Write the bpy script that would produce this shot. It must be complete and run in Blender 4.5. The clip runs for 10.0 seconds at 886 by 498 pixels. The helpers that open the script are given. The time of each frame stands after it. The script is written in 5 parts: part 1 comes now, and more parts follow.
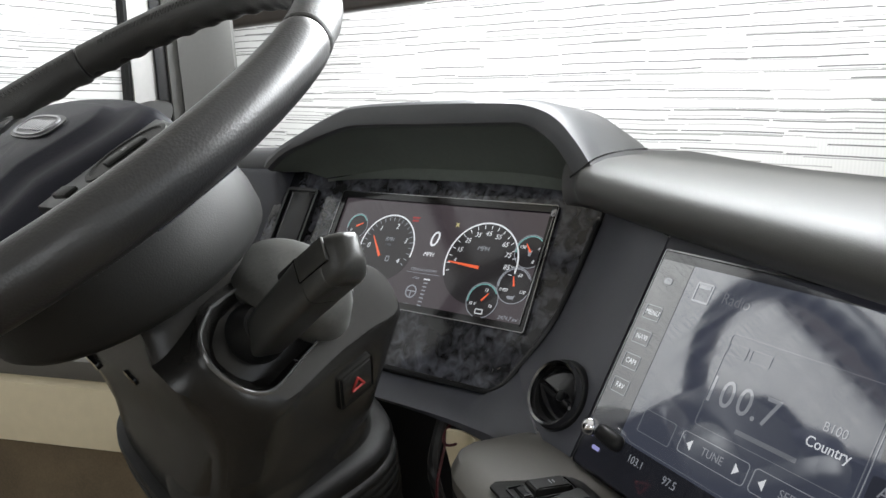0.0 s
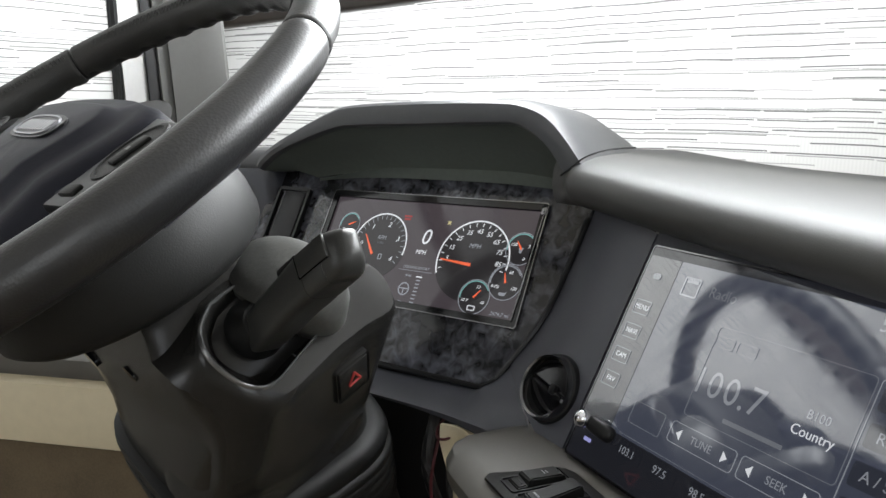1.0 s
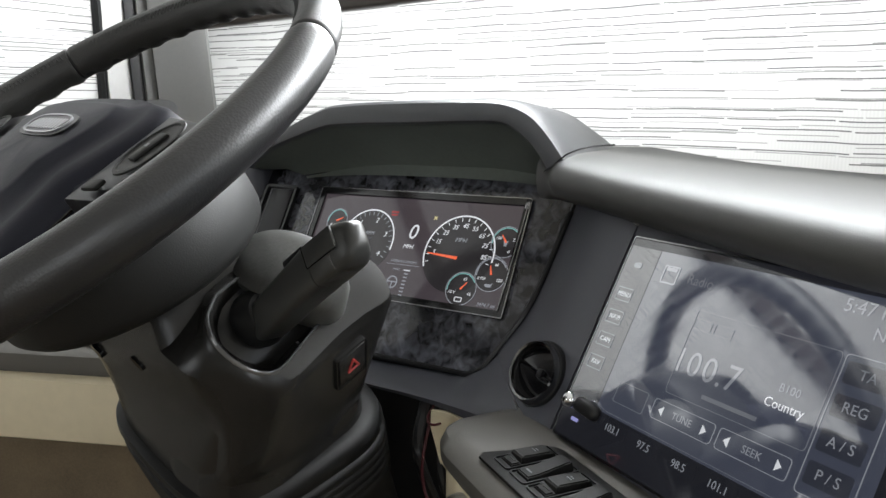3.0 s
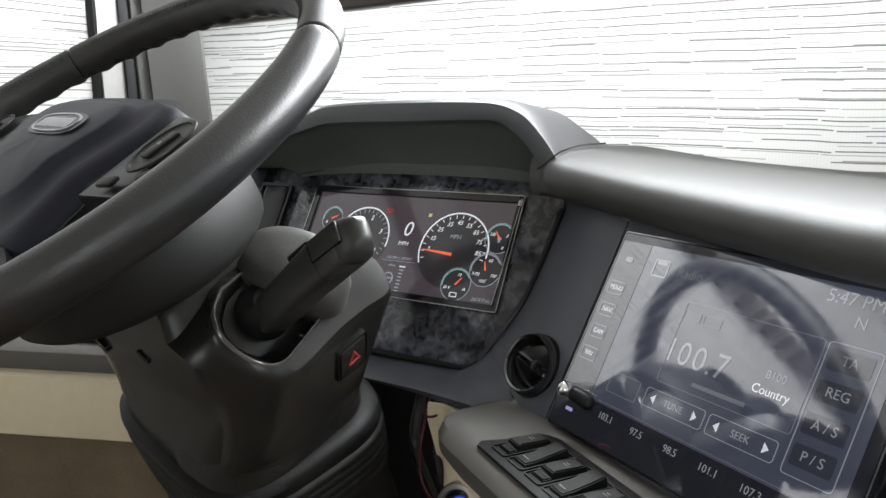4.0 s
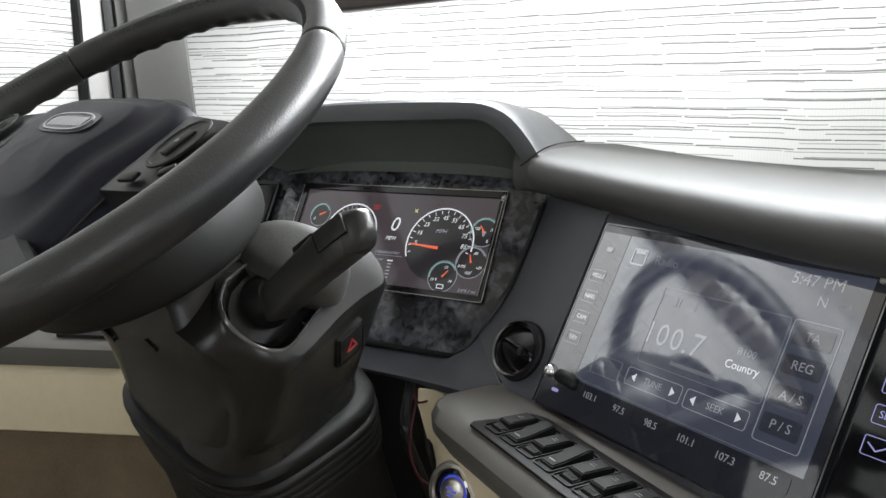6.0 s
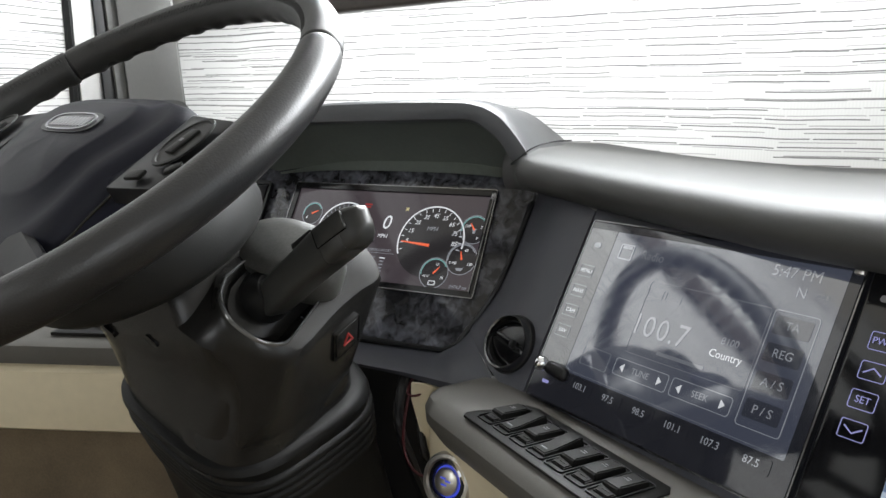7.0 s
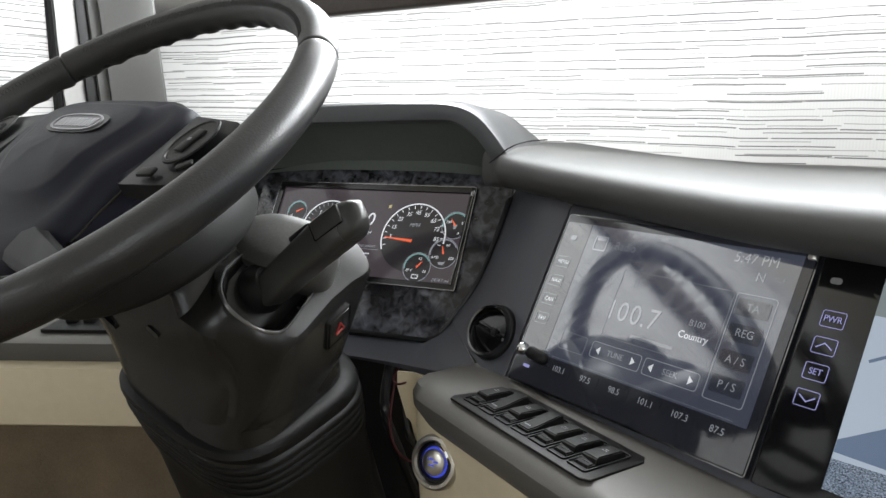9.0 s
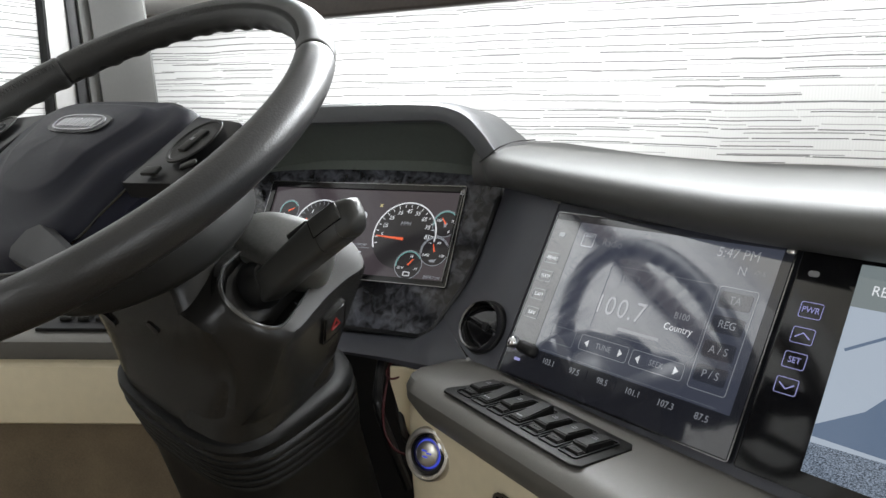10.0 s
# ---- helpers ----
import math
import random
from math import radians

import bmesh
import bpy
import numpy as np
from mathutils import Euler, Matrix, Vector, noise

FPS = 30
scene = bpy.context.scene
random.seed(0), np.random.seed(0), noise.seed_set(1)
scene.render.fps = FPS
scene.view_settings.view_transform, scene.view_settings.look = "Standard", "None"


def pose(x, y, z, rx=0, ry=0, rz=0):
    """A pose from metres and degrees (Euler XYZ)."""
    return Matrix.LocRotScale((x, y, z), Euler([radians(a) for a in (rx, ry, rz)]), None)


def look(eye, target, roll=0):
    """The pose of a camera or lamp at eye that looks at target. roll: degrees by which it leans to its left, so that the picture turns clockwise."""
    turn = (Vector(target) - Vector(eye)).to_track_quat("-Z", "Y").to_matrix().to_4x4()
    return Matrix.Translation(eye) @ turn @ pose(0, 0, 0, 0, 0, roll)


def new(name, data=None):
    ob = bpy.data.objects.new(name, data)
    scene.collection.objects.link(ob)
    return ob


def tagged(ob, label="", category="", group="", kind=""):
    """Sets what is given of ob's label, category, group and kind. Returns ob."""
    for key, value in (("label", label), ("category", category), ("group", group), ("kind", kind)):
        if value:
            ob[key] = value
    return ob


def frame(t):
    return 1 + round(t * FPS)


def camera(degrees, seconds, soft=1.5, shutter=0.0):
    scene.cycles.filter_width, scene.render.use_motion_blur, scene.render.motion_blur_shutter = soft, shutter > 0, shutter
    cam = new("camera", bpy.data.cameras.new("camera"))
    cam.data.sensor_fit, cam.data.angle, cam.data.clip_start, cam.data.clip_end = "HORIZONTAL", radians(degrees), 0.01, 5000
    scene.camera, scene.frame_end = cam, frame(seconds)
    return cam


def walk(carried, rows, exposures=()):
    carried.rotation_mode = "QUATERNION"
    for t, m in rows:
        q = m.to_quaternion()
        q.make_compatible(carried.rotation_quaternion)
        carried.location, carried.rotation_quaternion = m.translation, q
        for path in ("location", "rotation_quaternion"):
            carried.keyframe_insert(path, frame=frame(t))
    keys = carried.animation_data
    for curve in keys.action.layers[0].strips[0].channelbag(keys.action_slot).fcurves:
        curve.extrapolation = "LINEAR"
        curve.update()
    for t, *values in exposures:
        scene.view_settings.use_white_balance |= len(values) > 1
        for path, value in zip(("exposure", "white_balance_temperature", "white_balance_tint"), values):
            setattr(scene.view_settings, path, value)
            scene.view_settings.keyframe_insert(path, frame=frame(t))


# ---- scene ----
# The camera slides straight back behind the driver's seat rail and pans to its right.
cam = camera(61.28, 10.0)
# t, x, y, z, yaw, pitch, roll
PATH = [
    (0.0, 0.6821, -0.6694, 0.8334, 38.14, -10.98, 0.17),
    (0.5, 0.6840, -0.6758, 0.8334, 37.67, -10.97, 0.16),
    (1.0, 0.6845, -0.6831, 0.8333, 37.06, -10.98, 0.16),
    (1.5, 0.6848, -0.6913, 0.8333, 36.43, -10.99, 0.16),
    (2.0, 0.6855, -0.7003, 0.8333, 35.83, -11.00, 0.17),
    (2.5, 0.6864, -0.7099, 0.8333, 35.25, -11.01, 0.17),
    (4.0, 0.6895, -0.7411, 0.8332, 33.59, -11.05, 0.20),
    (4.5, 0.6903, -0.7519, 0.8331, 33.01, -11.05, 0.20),
    (5.0, 0.6910, -0.7627, 0.8330, 32.41, -11.05, 0.20),
    (5.5, 0.6917, -0.7734, 0.8329, 31.79, -11.04, 0.20),
    (7.0, 0.6956, -0.8052, 0.8326, 29.93, -10.98, 0.18),
    (7.5, 0.6974, -0.8160, 0.8324, 29.32, -10.95, 0.18),
    (8.0, 0.6992, -0.8271, 0.8323, 28.72, -10.91, 0.17),
    (8.5, 0.7006, -0.8385, 0.8323, 28.11, -10.87, 0.16),
    (9.0, 0.7016, -0.8501, 0.8322, 27.48, -10.84, 0.15),
    (9.5, 0.7023, -0.8616, 0.8322, 26.84, -10.81, 0.15),
    (10.0, 0.7033, -0.8724, 0.8323, 26.23, -10.78, 0.16),
]
walk(cam, [(t, pose(x, y, z, 90 + pitch, 0, yaw) @ pose(0, 0, 0, 0, 0, roll)) for t, x, y, z, yaw, pitch, roll in PATH])

# ---- world and light ----
world = bpy.data.worlds.new("sky")
scene.world = world
world.use_nodes = True
wn = world.node_tree
sky = wn.nodes.new("ShaderNodeTexSky")
sky.sky_type, sky.sun_disc = "NISHITA", False
sky.sun_elevation, sky.sun_rotation = radians(40), radians(215)
wn.links.new(sky.outputs[0], wn.nodes["Background"].inputs[0])
wn.nodes["Background"].inputs[1].default_value = 0.10

sun = new("sun", bpy.data.lights.new("sun", "SUN"))
sun.data.energy, sun.data.angle, sun.data.color = 2.0, radians(0.6), (1.0, 0.96, 0.9)
sun.matrix_world = look((0, 0, 5), (1.6, -2.2, 0.0))


def window_light(name, eye, target, w, h, watts, color=(1, 1, 1)):
    lamp = new(name, bpy.data.lights.new(name, "AREA"))
    lamp.data.shape, lamp.data.size, lamp.data.size_y = "RECTANGLE", w, h
    lamp.data.energy, lamp.data.color = watts, color
    lamp.matrix_world = look(eye, target)
    return lamp


# daylight standing in the windshield and driver window openings, outside the blinds
# bare windshield above the rail is unseen, its brightness added to light the dash
window_light("windshield_daylight", (0.80, 0.30, 1.28), (0.80, -1, 1.00), 1.9, 0.54, 82, (0.95, 0.98, 1.0))
window_light("blind_daylight", (0.05, 0.30, 0.84), (0.15, -1, 0.84), 1.0, 0.32, 5.4, (0.95, 0.98, 1.0))
window_light("driver_window_daylight", (-0.425, -0.62, 1.02), (1, -0.62, 1.02), 1.04, 0.80, 2.3, (0.95, 0.98, 1.0))
# fill light from the right and behind, added in windows that are unseen
window_light("passenger_side_fill", (1.925, -0.62, 1.02), (0, -0.62, 1.02), 1.04, 0.80, 3, (0.95, 0.98, 1.0))
window_light("coach_side_fill", (-0.445, -2.4, 1.25), (1, -2.4, 1.15), 1.1, 0.75, 13, (0.95, 0.98, 1.0))
window_light("door_side_fill", (1.945, -2.4, 1.25), (0, -2.4, 1.15), 1.1, 0.75, 13, (0.95, 0.98, 1.0))

# ---- materials ----


def material(name, base, rough=0.5, metal=0.0, vary=0.12, scale=30.0, bump=0.0, bump_scale=300.0, bump_kind="noise",
             ior=1.45, coat=0.0, wear=0.0, emit=None, power=0.0):
    """A principled material with blotches at two scales, a gloss that varies and a fine relief."""
    m = bpy.data.materials.new(name)
    m.use_nodes = True
    nt = m.node_tree
    n, l = nt.nodes, nt.links
    b = n["Principled BSDF"]
    b.inputs["Base Color"].default_value = (*base, 1)
    b.inputs["Roughness"].default_value = rough
    b.inputs["Metallic"].default_value = metal
    b.inputs["IOR"].default_value = ior
    b.inputs["Coat Weight"].default_value = coat
    b.inputs["Coat Roughness"].default_value = 0.03
    co = n.new("ShaderNodeTexCoord")
    if vary:
        big, small = n.new("ShaderNodeTexNoise"), n.new("ShaderNodeTexNoise")
        big.inputs["Scale"].default_value, small.inputs["Scale"].default_value = scale * 0.25, scale * 6
        big.inputs["Detail"].default_value, small.inputs["Detail"].default_value = 4, 3
        mid = n.new("ShaderNodeMix")
        mid.data_type = "FLOAT"
        mid.inputs[0].default_value = 0.4
        ramp = n.new("ShaderNodeMapRange")
        ramp.inputs[1].default_value, ramp.inputs[2].default_value = 0.3, 0.7
        ramp.inputs[3].default_value, ramp.inputs[4].default_value = 1 - vary, 1 + vary
        mul = n.new("ShaderNodeVectorMath")
        mul.operation = "SCALE"
        mul.inputs[0].default_value = base
        l.new(co.outputs["Object"], big.inputs[0])
        l.new(co.outputs["Object"], small.inputs[0])
        l.new(big.outputs[0], mid.inputs[2])
        l.new(small.outputs[0], mid.inputs[3])
        l.new(mid.outputs[0], ramp.inputs[0])
        l.new(ramp.outputs[0], mul.inputs[3])
        l.new(mul.outputs[0], b.inputs["Base Color"])
        gloss = n.new("ShaderNodeMapRange")
        gloss.inputs[1].default_value, gloss.inputs[2].default_value = 0.3, 0.7
        gloss.inputs[3].default_value, gloss.inputs[4].default_value = rough * (1 - 0.5 * vary - wear), rough * (1 + 0.5 * vary)
        l.new(mid.outputs[0], gloss.inputs[0])
        l.new(gloss.outputs[0], b.inputs["Roughness"])
    if bump:
        tex = n.new("ShaderNodeTexVoronoi" if bump_kind == "leather" else "ShaderNodeTexNoise")
        tex.inputs["Scale"].default_value = bump_scale
        rel = n.new("ShaderNodeBump")
        rel.inputs["Strength"].default_value, rel.inputs["Distance"].default_value = bump, 0.0012
        l.new(co.outputs["Object"], tex.inputs[0])
        l.new(tex.outputs[0], rel.inputs["Height"])
        l.new(rel.outputs[0], b.inputs["Normal"])
    if emit:
        b.inputs["Emission Color"].default_value = (*emit, 1)
        b.inputs["Emission Strength"].default_value = power
    return m


LEATHER = material("black_leather", (0.010, 0.010, 0.0105), 0.37, vary=0.15, bump=0.10, bump_scale=640, bump_kind="leather", ior=1.58)
GRIP = material("perforated_leather", (0.020, 0.020, 0.019), 0.45, vary=0.15, bump=0.22, bump_scale=800, bump_kind="leather")
HUB = material("hub_plastic", (0.006, 0.0065, 0.013), 0.50, vary=0.1, bump=0.12, bump_scale=900, ior=1.30)
COLUMN = material("column_plastic", (0.0155, 0.015, 0.0142), 0.25, vary=0.12, bump=0.03, bump_scale=900, ior=1.40)
COLLAR = material("collar_plastic", (0.011, 0.011, 0.0105), 0.55, vary=0.25, bump=0.14, bump_scale=800, ior=1.36)
RUBBER = material("boot_rubber", (0.006, 0.006, 0.006), 0.48, vary=0.15, bump=0.06, bump_scale=300, ior=1.34)
BROW = material("brow_vinyl", (0.066, 0.068, 0.073), 0.40, vary=0.08, bump=0.10, bump_scale=900, ior=1.5)
PAD = material("pad_vinyl", (0.054, 0.054, 0.052), 0.50, vary=0.08, bump=0.08, bump_scale=900, ior=1.5)
HOOD = material("hood_lining", (0.095, 0.108, 0.096), 0.6, vary=0.15, bump=0.1, bump_scale=500)
PANEL = material("dash_panel", (0.062, 0.064, 0.078), 0.40, vary=0.08, bump=0.12, bump_scale=1200)
GREY = material("grey_shelf", (0.112, 0.108, 0.099), 0.5, vary=0.06, bump=0.15, bump_scale=1000)
CREAM = material("cream_vinyl", (0.70, 0.62, 0.45), 0.55, vary=0.06, scale=12, bump=0.2, bump_scale=600)
TAN = material("tan_carpet", (0.165, 0.128, 0.085), 0.9, vary=0.3, scale=60, bump=0.8, bump_scale=900)
GLOSSBLACK = material("gloss_black", (0.006, 0.006, 0.007), 0.09, vary=0.1, ior=1.5)
SATIN = material("satin_black", (0.010, 0.010, 0.011), 0.36, vary=0.1, ior=1.35)
SWITCH = material("switch_plastic", (0.011, 0.011, 0.0105), 0.48, vary=0.15, bump=0.1, bump_scale=800, ior=1.3)
CHROME = material("chrome", (0.72, 0.72, 0.74), 0.12, 1.0, vary=0.05)
NICKEL = material("satin_nickel", (0.55, 0.53, 0.50), 0.28, 1.0, vary=0.08)
DARKCHROME = material("dark_chrome", (0.26, 0.26, 0.27), 0.18, 1.0, vary=0.05)
SILVER = material("silver_paint", (0.016, 0.016, 0.018), 0.5, 0.0, vary=0.06, ior=1.3)
PILLAR = material("pillar_vinyl", (0.155, 0.155, 0.15), 0.6, vary=0.06, bump=0.1, bump_scale=500)
FRAMEWHITE = material("frame_paint", (0.34, 0.335, 0.325), 0.4, vary=0.05)
WALLWHITE = material("wall_vinyl", (0.36, 0.34, 0.30), 0.6, vary=0.08, bump=0.1, bump_scale=300)
CEILING = material("ceiling_vinyl", (0.46, 0.45, 0.43), 0.7, vary=0.05)
VALANCE = material("valance_wood", (0.040, 0.030, 0.024), 0.45, vary=0.3)
ASPHALT = material("asphalt", (0.06, 0.06, 0.058), 0.9, vary=0.3, scale=8)
REDWIRE = material("red_wire", (0.07, 0.008, 0.012), 0.5, vary=0.1)
BADGE = material("badge_silver", (0.34, 0.34, 0.36), 0.35, 0.85, vary=0.08)
# dusty plastic, its grey raised to stand in for light missing on the deck
DECK = material("dusty_lit_plastic", (0.065, 0.065, 0.061), 0.40, vary=0.45, scale=60, bump=0.15, bump_scale=800)
LEVERMAT = material("lever_plastic", (0.034, 0.034, 0.032), 0.36, vary=0.12, bump=0.12, bump_scale=900)
# lip glints partly put into the colour: base paler than COLUMN, ior raised
LIP = material("gloss_lip", (0.06, 0.06, 0.06), 0.14, vary=0.15, wear=0.1, ior=2.2)
BLACKWIRE = material("black_wire", (0.012, 0.012, 0.013), 0.4, vary=0.1)
STITCH = material("grey_thread", (0.035, 0.035, 0.035), 0.8, vary=0.2)
REDMARK = material("red_mark", (0.30, 0.025, 0.025), 0.5, vary=0.1, emit=(0.9, 0.08, 0.05), power=0.02)
GREYINK = material("grey_ink", (0.20, 0.20, 0.21), 0.6, vary=0.1)
DUSTY = material("dust", (0.45, 0.44, 0.42), 0.9, vary=0.3)


def glow(name, colour, power, rough=0.08, ior=1.5):
    """Ink of a lit display under its glossy cover."""
    return material(name, (0.008, 0.008, 0.008), rough, vary=0.0, ior=ior, emit=colour, power=power)


INK = glow("white_ink", (0.92, 0.95, 1.0), 0.75)
INKDIM = glow("dim_ink", (0.80, 0.85, 0.95), 0.30)
INKFAINT = glow("faint_ink", (0.75, 0.80, 0.92), 0.13)
ORANGE = glow("needle_ink", (1.0, 0.16, 0.06), 0.85)
TEAL = glow("teal_ink", (0.30, 0.70, 0.68), 0.5)
REDINK = glow("red_ink", (0.9, 0.08, 0.08), 0.32)
YELLOWINK = glow("yellow_ink", (0.95, 0.85, 0.4), 0.5)
KEYINK = glow("key_ink", (0.50, 0.50, 1.0), 0.55)
BLUELED = glow("blue_led", (0.10, 0.14, 1.0), 0.5)
RINK, RDIM, RFAINT = glow("radio_ink", (0.92, 0.95, 1.0), 0.60, 0.04, 2.8), glow("radio_dim_ink", (0.80, 0.85, 0.95), 0.23, 0.04, 2.8), glow("radio_faint_ink", (0.75, 0.80, 0.92), 0.15, 0.04, 2.8)
DIALFACE = glow("dial_face", (0.30, 0.27, 0.30), 0.06, 0.10)


def marble():
    m = material("marbled_gloss", (0.020, 0.020, 0.021), 0.10, vary=0.0, ior=1.5)
    nt = m.node_tree
    n, l = nt.nodes, nt.links
    b = n["Principled BSDF"]
    co, mp = n.new("ShaderNodeTexCoord"), n.new("ShaderNodeMapping")
    mp.inputs["Scale"].default_value = (1.0, 0.8, 1.0)
    a, c = n.new("ShaderNodeTexNoise"), n.new("ShaderNodeTexNoise")
    a.inputs["Scale"].default_value, a.inputs["Detail"].default_value, a.inputs["Distortion"].default_value = 88, 7, 0.7
    c.inputs["Scale"].default_value, c.inputs["Detail"].default_value = 14, 2
    mul, ramp = n.new("ShaderNodeMath"), n.new("ShaderNodeValToRGB")
    mul.operation = "MULTIPLY"
    ramp.color_ramp.elements[0].position, ramp.color_ramp.elements[0].color = 0.19, (0.014, 0.014, 0.016, 1)
    # marbling's pale tone is raised to stand in for reflections on the gloss
    ramp.color_ramp.elements[1].position, ramp.color_ramp.elements[1].color = 0.47, (0.145, 0.15, 0.178, 1)
    l.new(co.outputs["Object"], mp.inputs[0])
    l.new(mp.outputs[0], a.inputs[0])
    l.new(mp.outputs[0], c.inputs[0])
    l.new(a.outputs[0], mul.inputs[0])
    l.new(c.outputs[0], mul.inputs[1])
    l.new(mul.outputs[0], ramp.inputs[0])
    l.new(ramp.outputs[0], b.inputs["Base Color"])
    return m


MARBLE = marble()


def display(name, colour, power, ior=1.5, rough=0.04):
    """A lit screen behind a glossy cover, with faint smears on it."""
    m = material(name, (0.006, 0.006, 0.008), rough, vary=0.0, ior=ior, emit=colour, power=power)
    nt = m.node_tree
    n, l = nt.nodes, nt.links
    co, mp, tex, rg = (n.new(k) for k in ("ShaderNodeTexCoord", "ShaderNodeMapping", "ShaderNodeTexNoise", "ShaderNodeMapRange"))
    mp.inputs["Scale"].default_value, mp.inputs["Rotation"].default_value = (8, 60, 8), (0, 0, 0.9)
    tex.inputs["Scale"].default_value = 3
    rg.inputs[1].default_value, rg.inputs[2].default_value, rg.inputs[3].default_value, rg.inputs[4].default_value = 0.4, 0.75, rough, rough * 3
    l.new(co.outputs["Object"], mp.inputs[0])
    l.new(mp.outputs[0], tex.inputs[0])
    l.new(tex.outputs[0], rg.inputs[0])
    l.new(rg.outputs[0], n["Principled BSDF"].inputs["Roughness"])
    return m


CLUSTERSCREEN = display("cluster_screen", (0.44, 0.36, 0.41), 0.115)
RADIOSCREEN = display("radio_screen", (0.34, 0.39, 0.56), 0.115, ior=3.0)
KEYPLATE = display("key_plate", (0.36, 0.40, 0.55), 0.06, ior=2.8)
# same cover glass as RADIOGLASS, glow and ior raised to brighten its reflection
REFLECTSTRIP = display("reflecting_strip", (0.34, 0.38, 0.50), 0.04, ior=2.8)
RADIOGLASS = display("radio_cover", (0.3, 0.32, 0.42), 0.03, ior=1.9)


def fabric():
    """Woven blind: rows of broken dark threads on white cloth that lets daylight through."""
    m = bpy.data.materials.new("woven_blind")
    m.use_nodes = True
    nt = m.node_tree
    n, l = nt.nodes, nt.links
    n.remove(n["Principled BSDF"])
    out = n["Material Output"]

    def math_node(op, a, b=None):
        k = n.new("ShaderNodeMath")
        k.operation = op
        for i, v in enumerate((a, b)):
            if v is None:
                continue
            if isinstance(v, (int, float)):
                k.inputs[i].default_value = v
            else:
                l.new(v, k.inputs[i])
        return k.outputs[0]

    co, sep = n.new("ShaderNodeTexCoord"), n.new("ShaderNodeSeparateXYZ")
    l.new(co.outputs["Object"], sep.inputs[0])
    x, z = sep.outputs[0], sep.outputs[2]
    wob = n.new("ShaderNodeTexNoise")
    wob.inputs["Scale"].default_value, wob.inputs["Detail"].default_value = 5.0, 2
    l.new(co.outputs["Object"], wob.inputs[0])
    fine = n.new("ShaderNodeTexNoise")
    fine.inputs["Scale"].default_value, fine.inputs["Detail"].default_value = 16.0, 1
    l.new(co.outputs["Object"], fine.inputs[0])
    z = math_node("ADD", z, math_node("ADD", math_node("MULTIPLY", wob.outputs[0], 0.006), math_node("MULTIPLY", fine.outputs[0], 0.0028)))
    shade = None
    # two families of threads: dark long ones and paler ones between them
    for pitch, length, width, depth, keep, seed in ((0.0108, 0.112, 0.00074, 0.72, 0.68, 0.0), (0.0096, 0.083, 0.00060, 0.42, 0.75, 7.3),
                                                    (0.0132, 0.140, 0.00064, 0.55, 0.48, 3.1)):
        zz = math_node("ADD", math_node("DIVIDE", z, pitch), seed * 0.37)
        row = math_node("FLOOR", zz)
        wr = n.new("ShaderNodeTexWhiteNoise")
        wr.noise_dimensions = "1D"
        l.new(math_node("ADD", row, seed), wr.inputs["W"])
        uu = math_node("ADD", math_node("DIVIDE", x, length), math_node("MULTIPLY", wr.outputs[0], 5.0))
        col = math_node("FLOOR", uu)
        vec, wc = n.new("ShaderNodeCombineXYZ"), n.new("ShaderNodeTexWhiteNoise")
        wc.noise_dimensions = "2D"
        l.new(row, vec.inputs[0])
        l.new(math_node("ADD", col, seed), vec.inputs[1])
        l.new(vec.outputs[0], wc.inputs["Vector"])
        # a thread sits a little higher or lower in each stretch
        mid = math_node("ADD", math_node("MULTIPLY", wc.outputs[0], 0.36), 0.32)
        off = math_node("ABSOLUTE", math_node("MULTIPLY", math_node("SUBTRACT", math_node("FRACT", zz), mid), pitch))
        line = math_node("LESS_THAN", off, width)
        on = math_node("LESS_THAN", wc.outputs[0], keep)
        gap = math_node("LESS_THAN", math_node("ABSOLUTE", math_node("SUBTRACT", math_node("FRACT", uu), 0.5)), 0.485)
        d = math_node("MULTIPLY", math_node("MULTIPLY", math_node("MULTIPLY", line, on), gap), depth)
        shade = d if shade is None else math_node("MAXIMUM", shade, d)
    rib = n.new("ShaderNodeTexWave")
    rib.bands_direction = "X"
    rib.inputs["Scale"].default_value, rib.inputs["Distortion"].default_value = 90, 0.4
    l.new(co.outputs["Object"], rib.inputs[0])
    cloth = math_node("SUBTRACT", 0.62, math_node("MULTIPLY", rib.outputs["Fac"], 0.035))
    val = math_node("MULTIPLY", cloth, math_node("SUBTRACT", 1.0, shade))
    comb = n.new("ShaderNodeCombineColor")
    l.new(val, comb.inputs[0])
    l.new(math_node("MULTIPLY", val, 0.995), comb.inputs[1])
    l.new(math_node("MULTIPLY", val, 0.975), comb.inputs[2])
    dif, tra, mix = n.new("ShaderNodeBsdfDiffuse"), n.new("ShaderNodeBsdfTranslucent"), n.new("ShaderNodeMixShader")
    mix.inputs[0].default_value = 0.23
    l.new(comb.outputs[0], dif.inputs[0])
    l.new(comb.outputs[0], tra.inputs[0])
    l.new(dif.outputs[0], mix.inputs[1])
    l.new(tra.outputs[0], mix.inputs[2])
    l.new(mix.outputs[0], out.inputs[0])
    return m


BLIND = fabric()


def clear_glass():
    m = bpy.data.materials.new("window_glass")
    m.use_nodes = True
    b = m.node_tree.nodes["Principled BSDF"]
    b.inputs["Transmission Weight"].default_value = 1.0
    b.inputs["Roughness"].default_value = 0.0
    b.inputs["IOR"].default_value = 1.45
    return m


GLASS = clear_glass()

# ---- mesh helpers ----


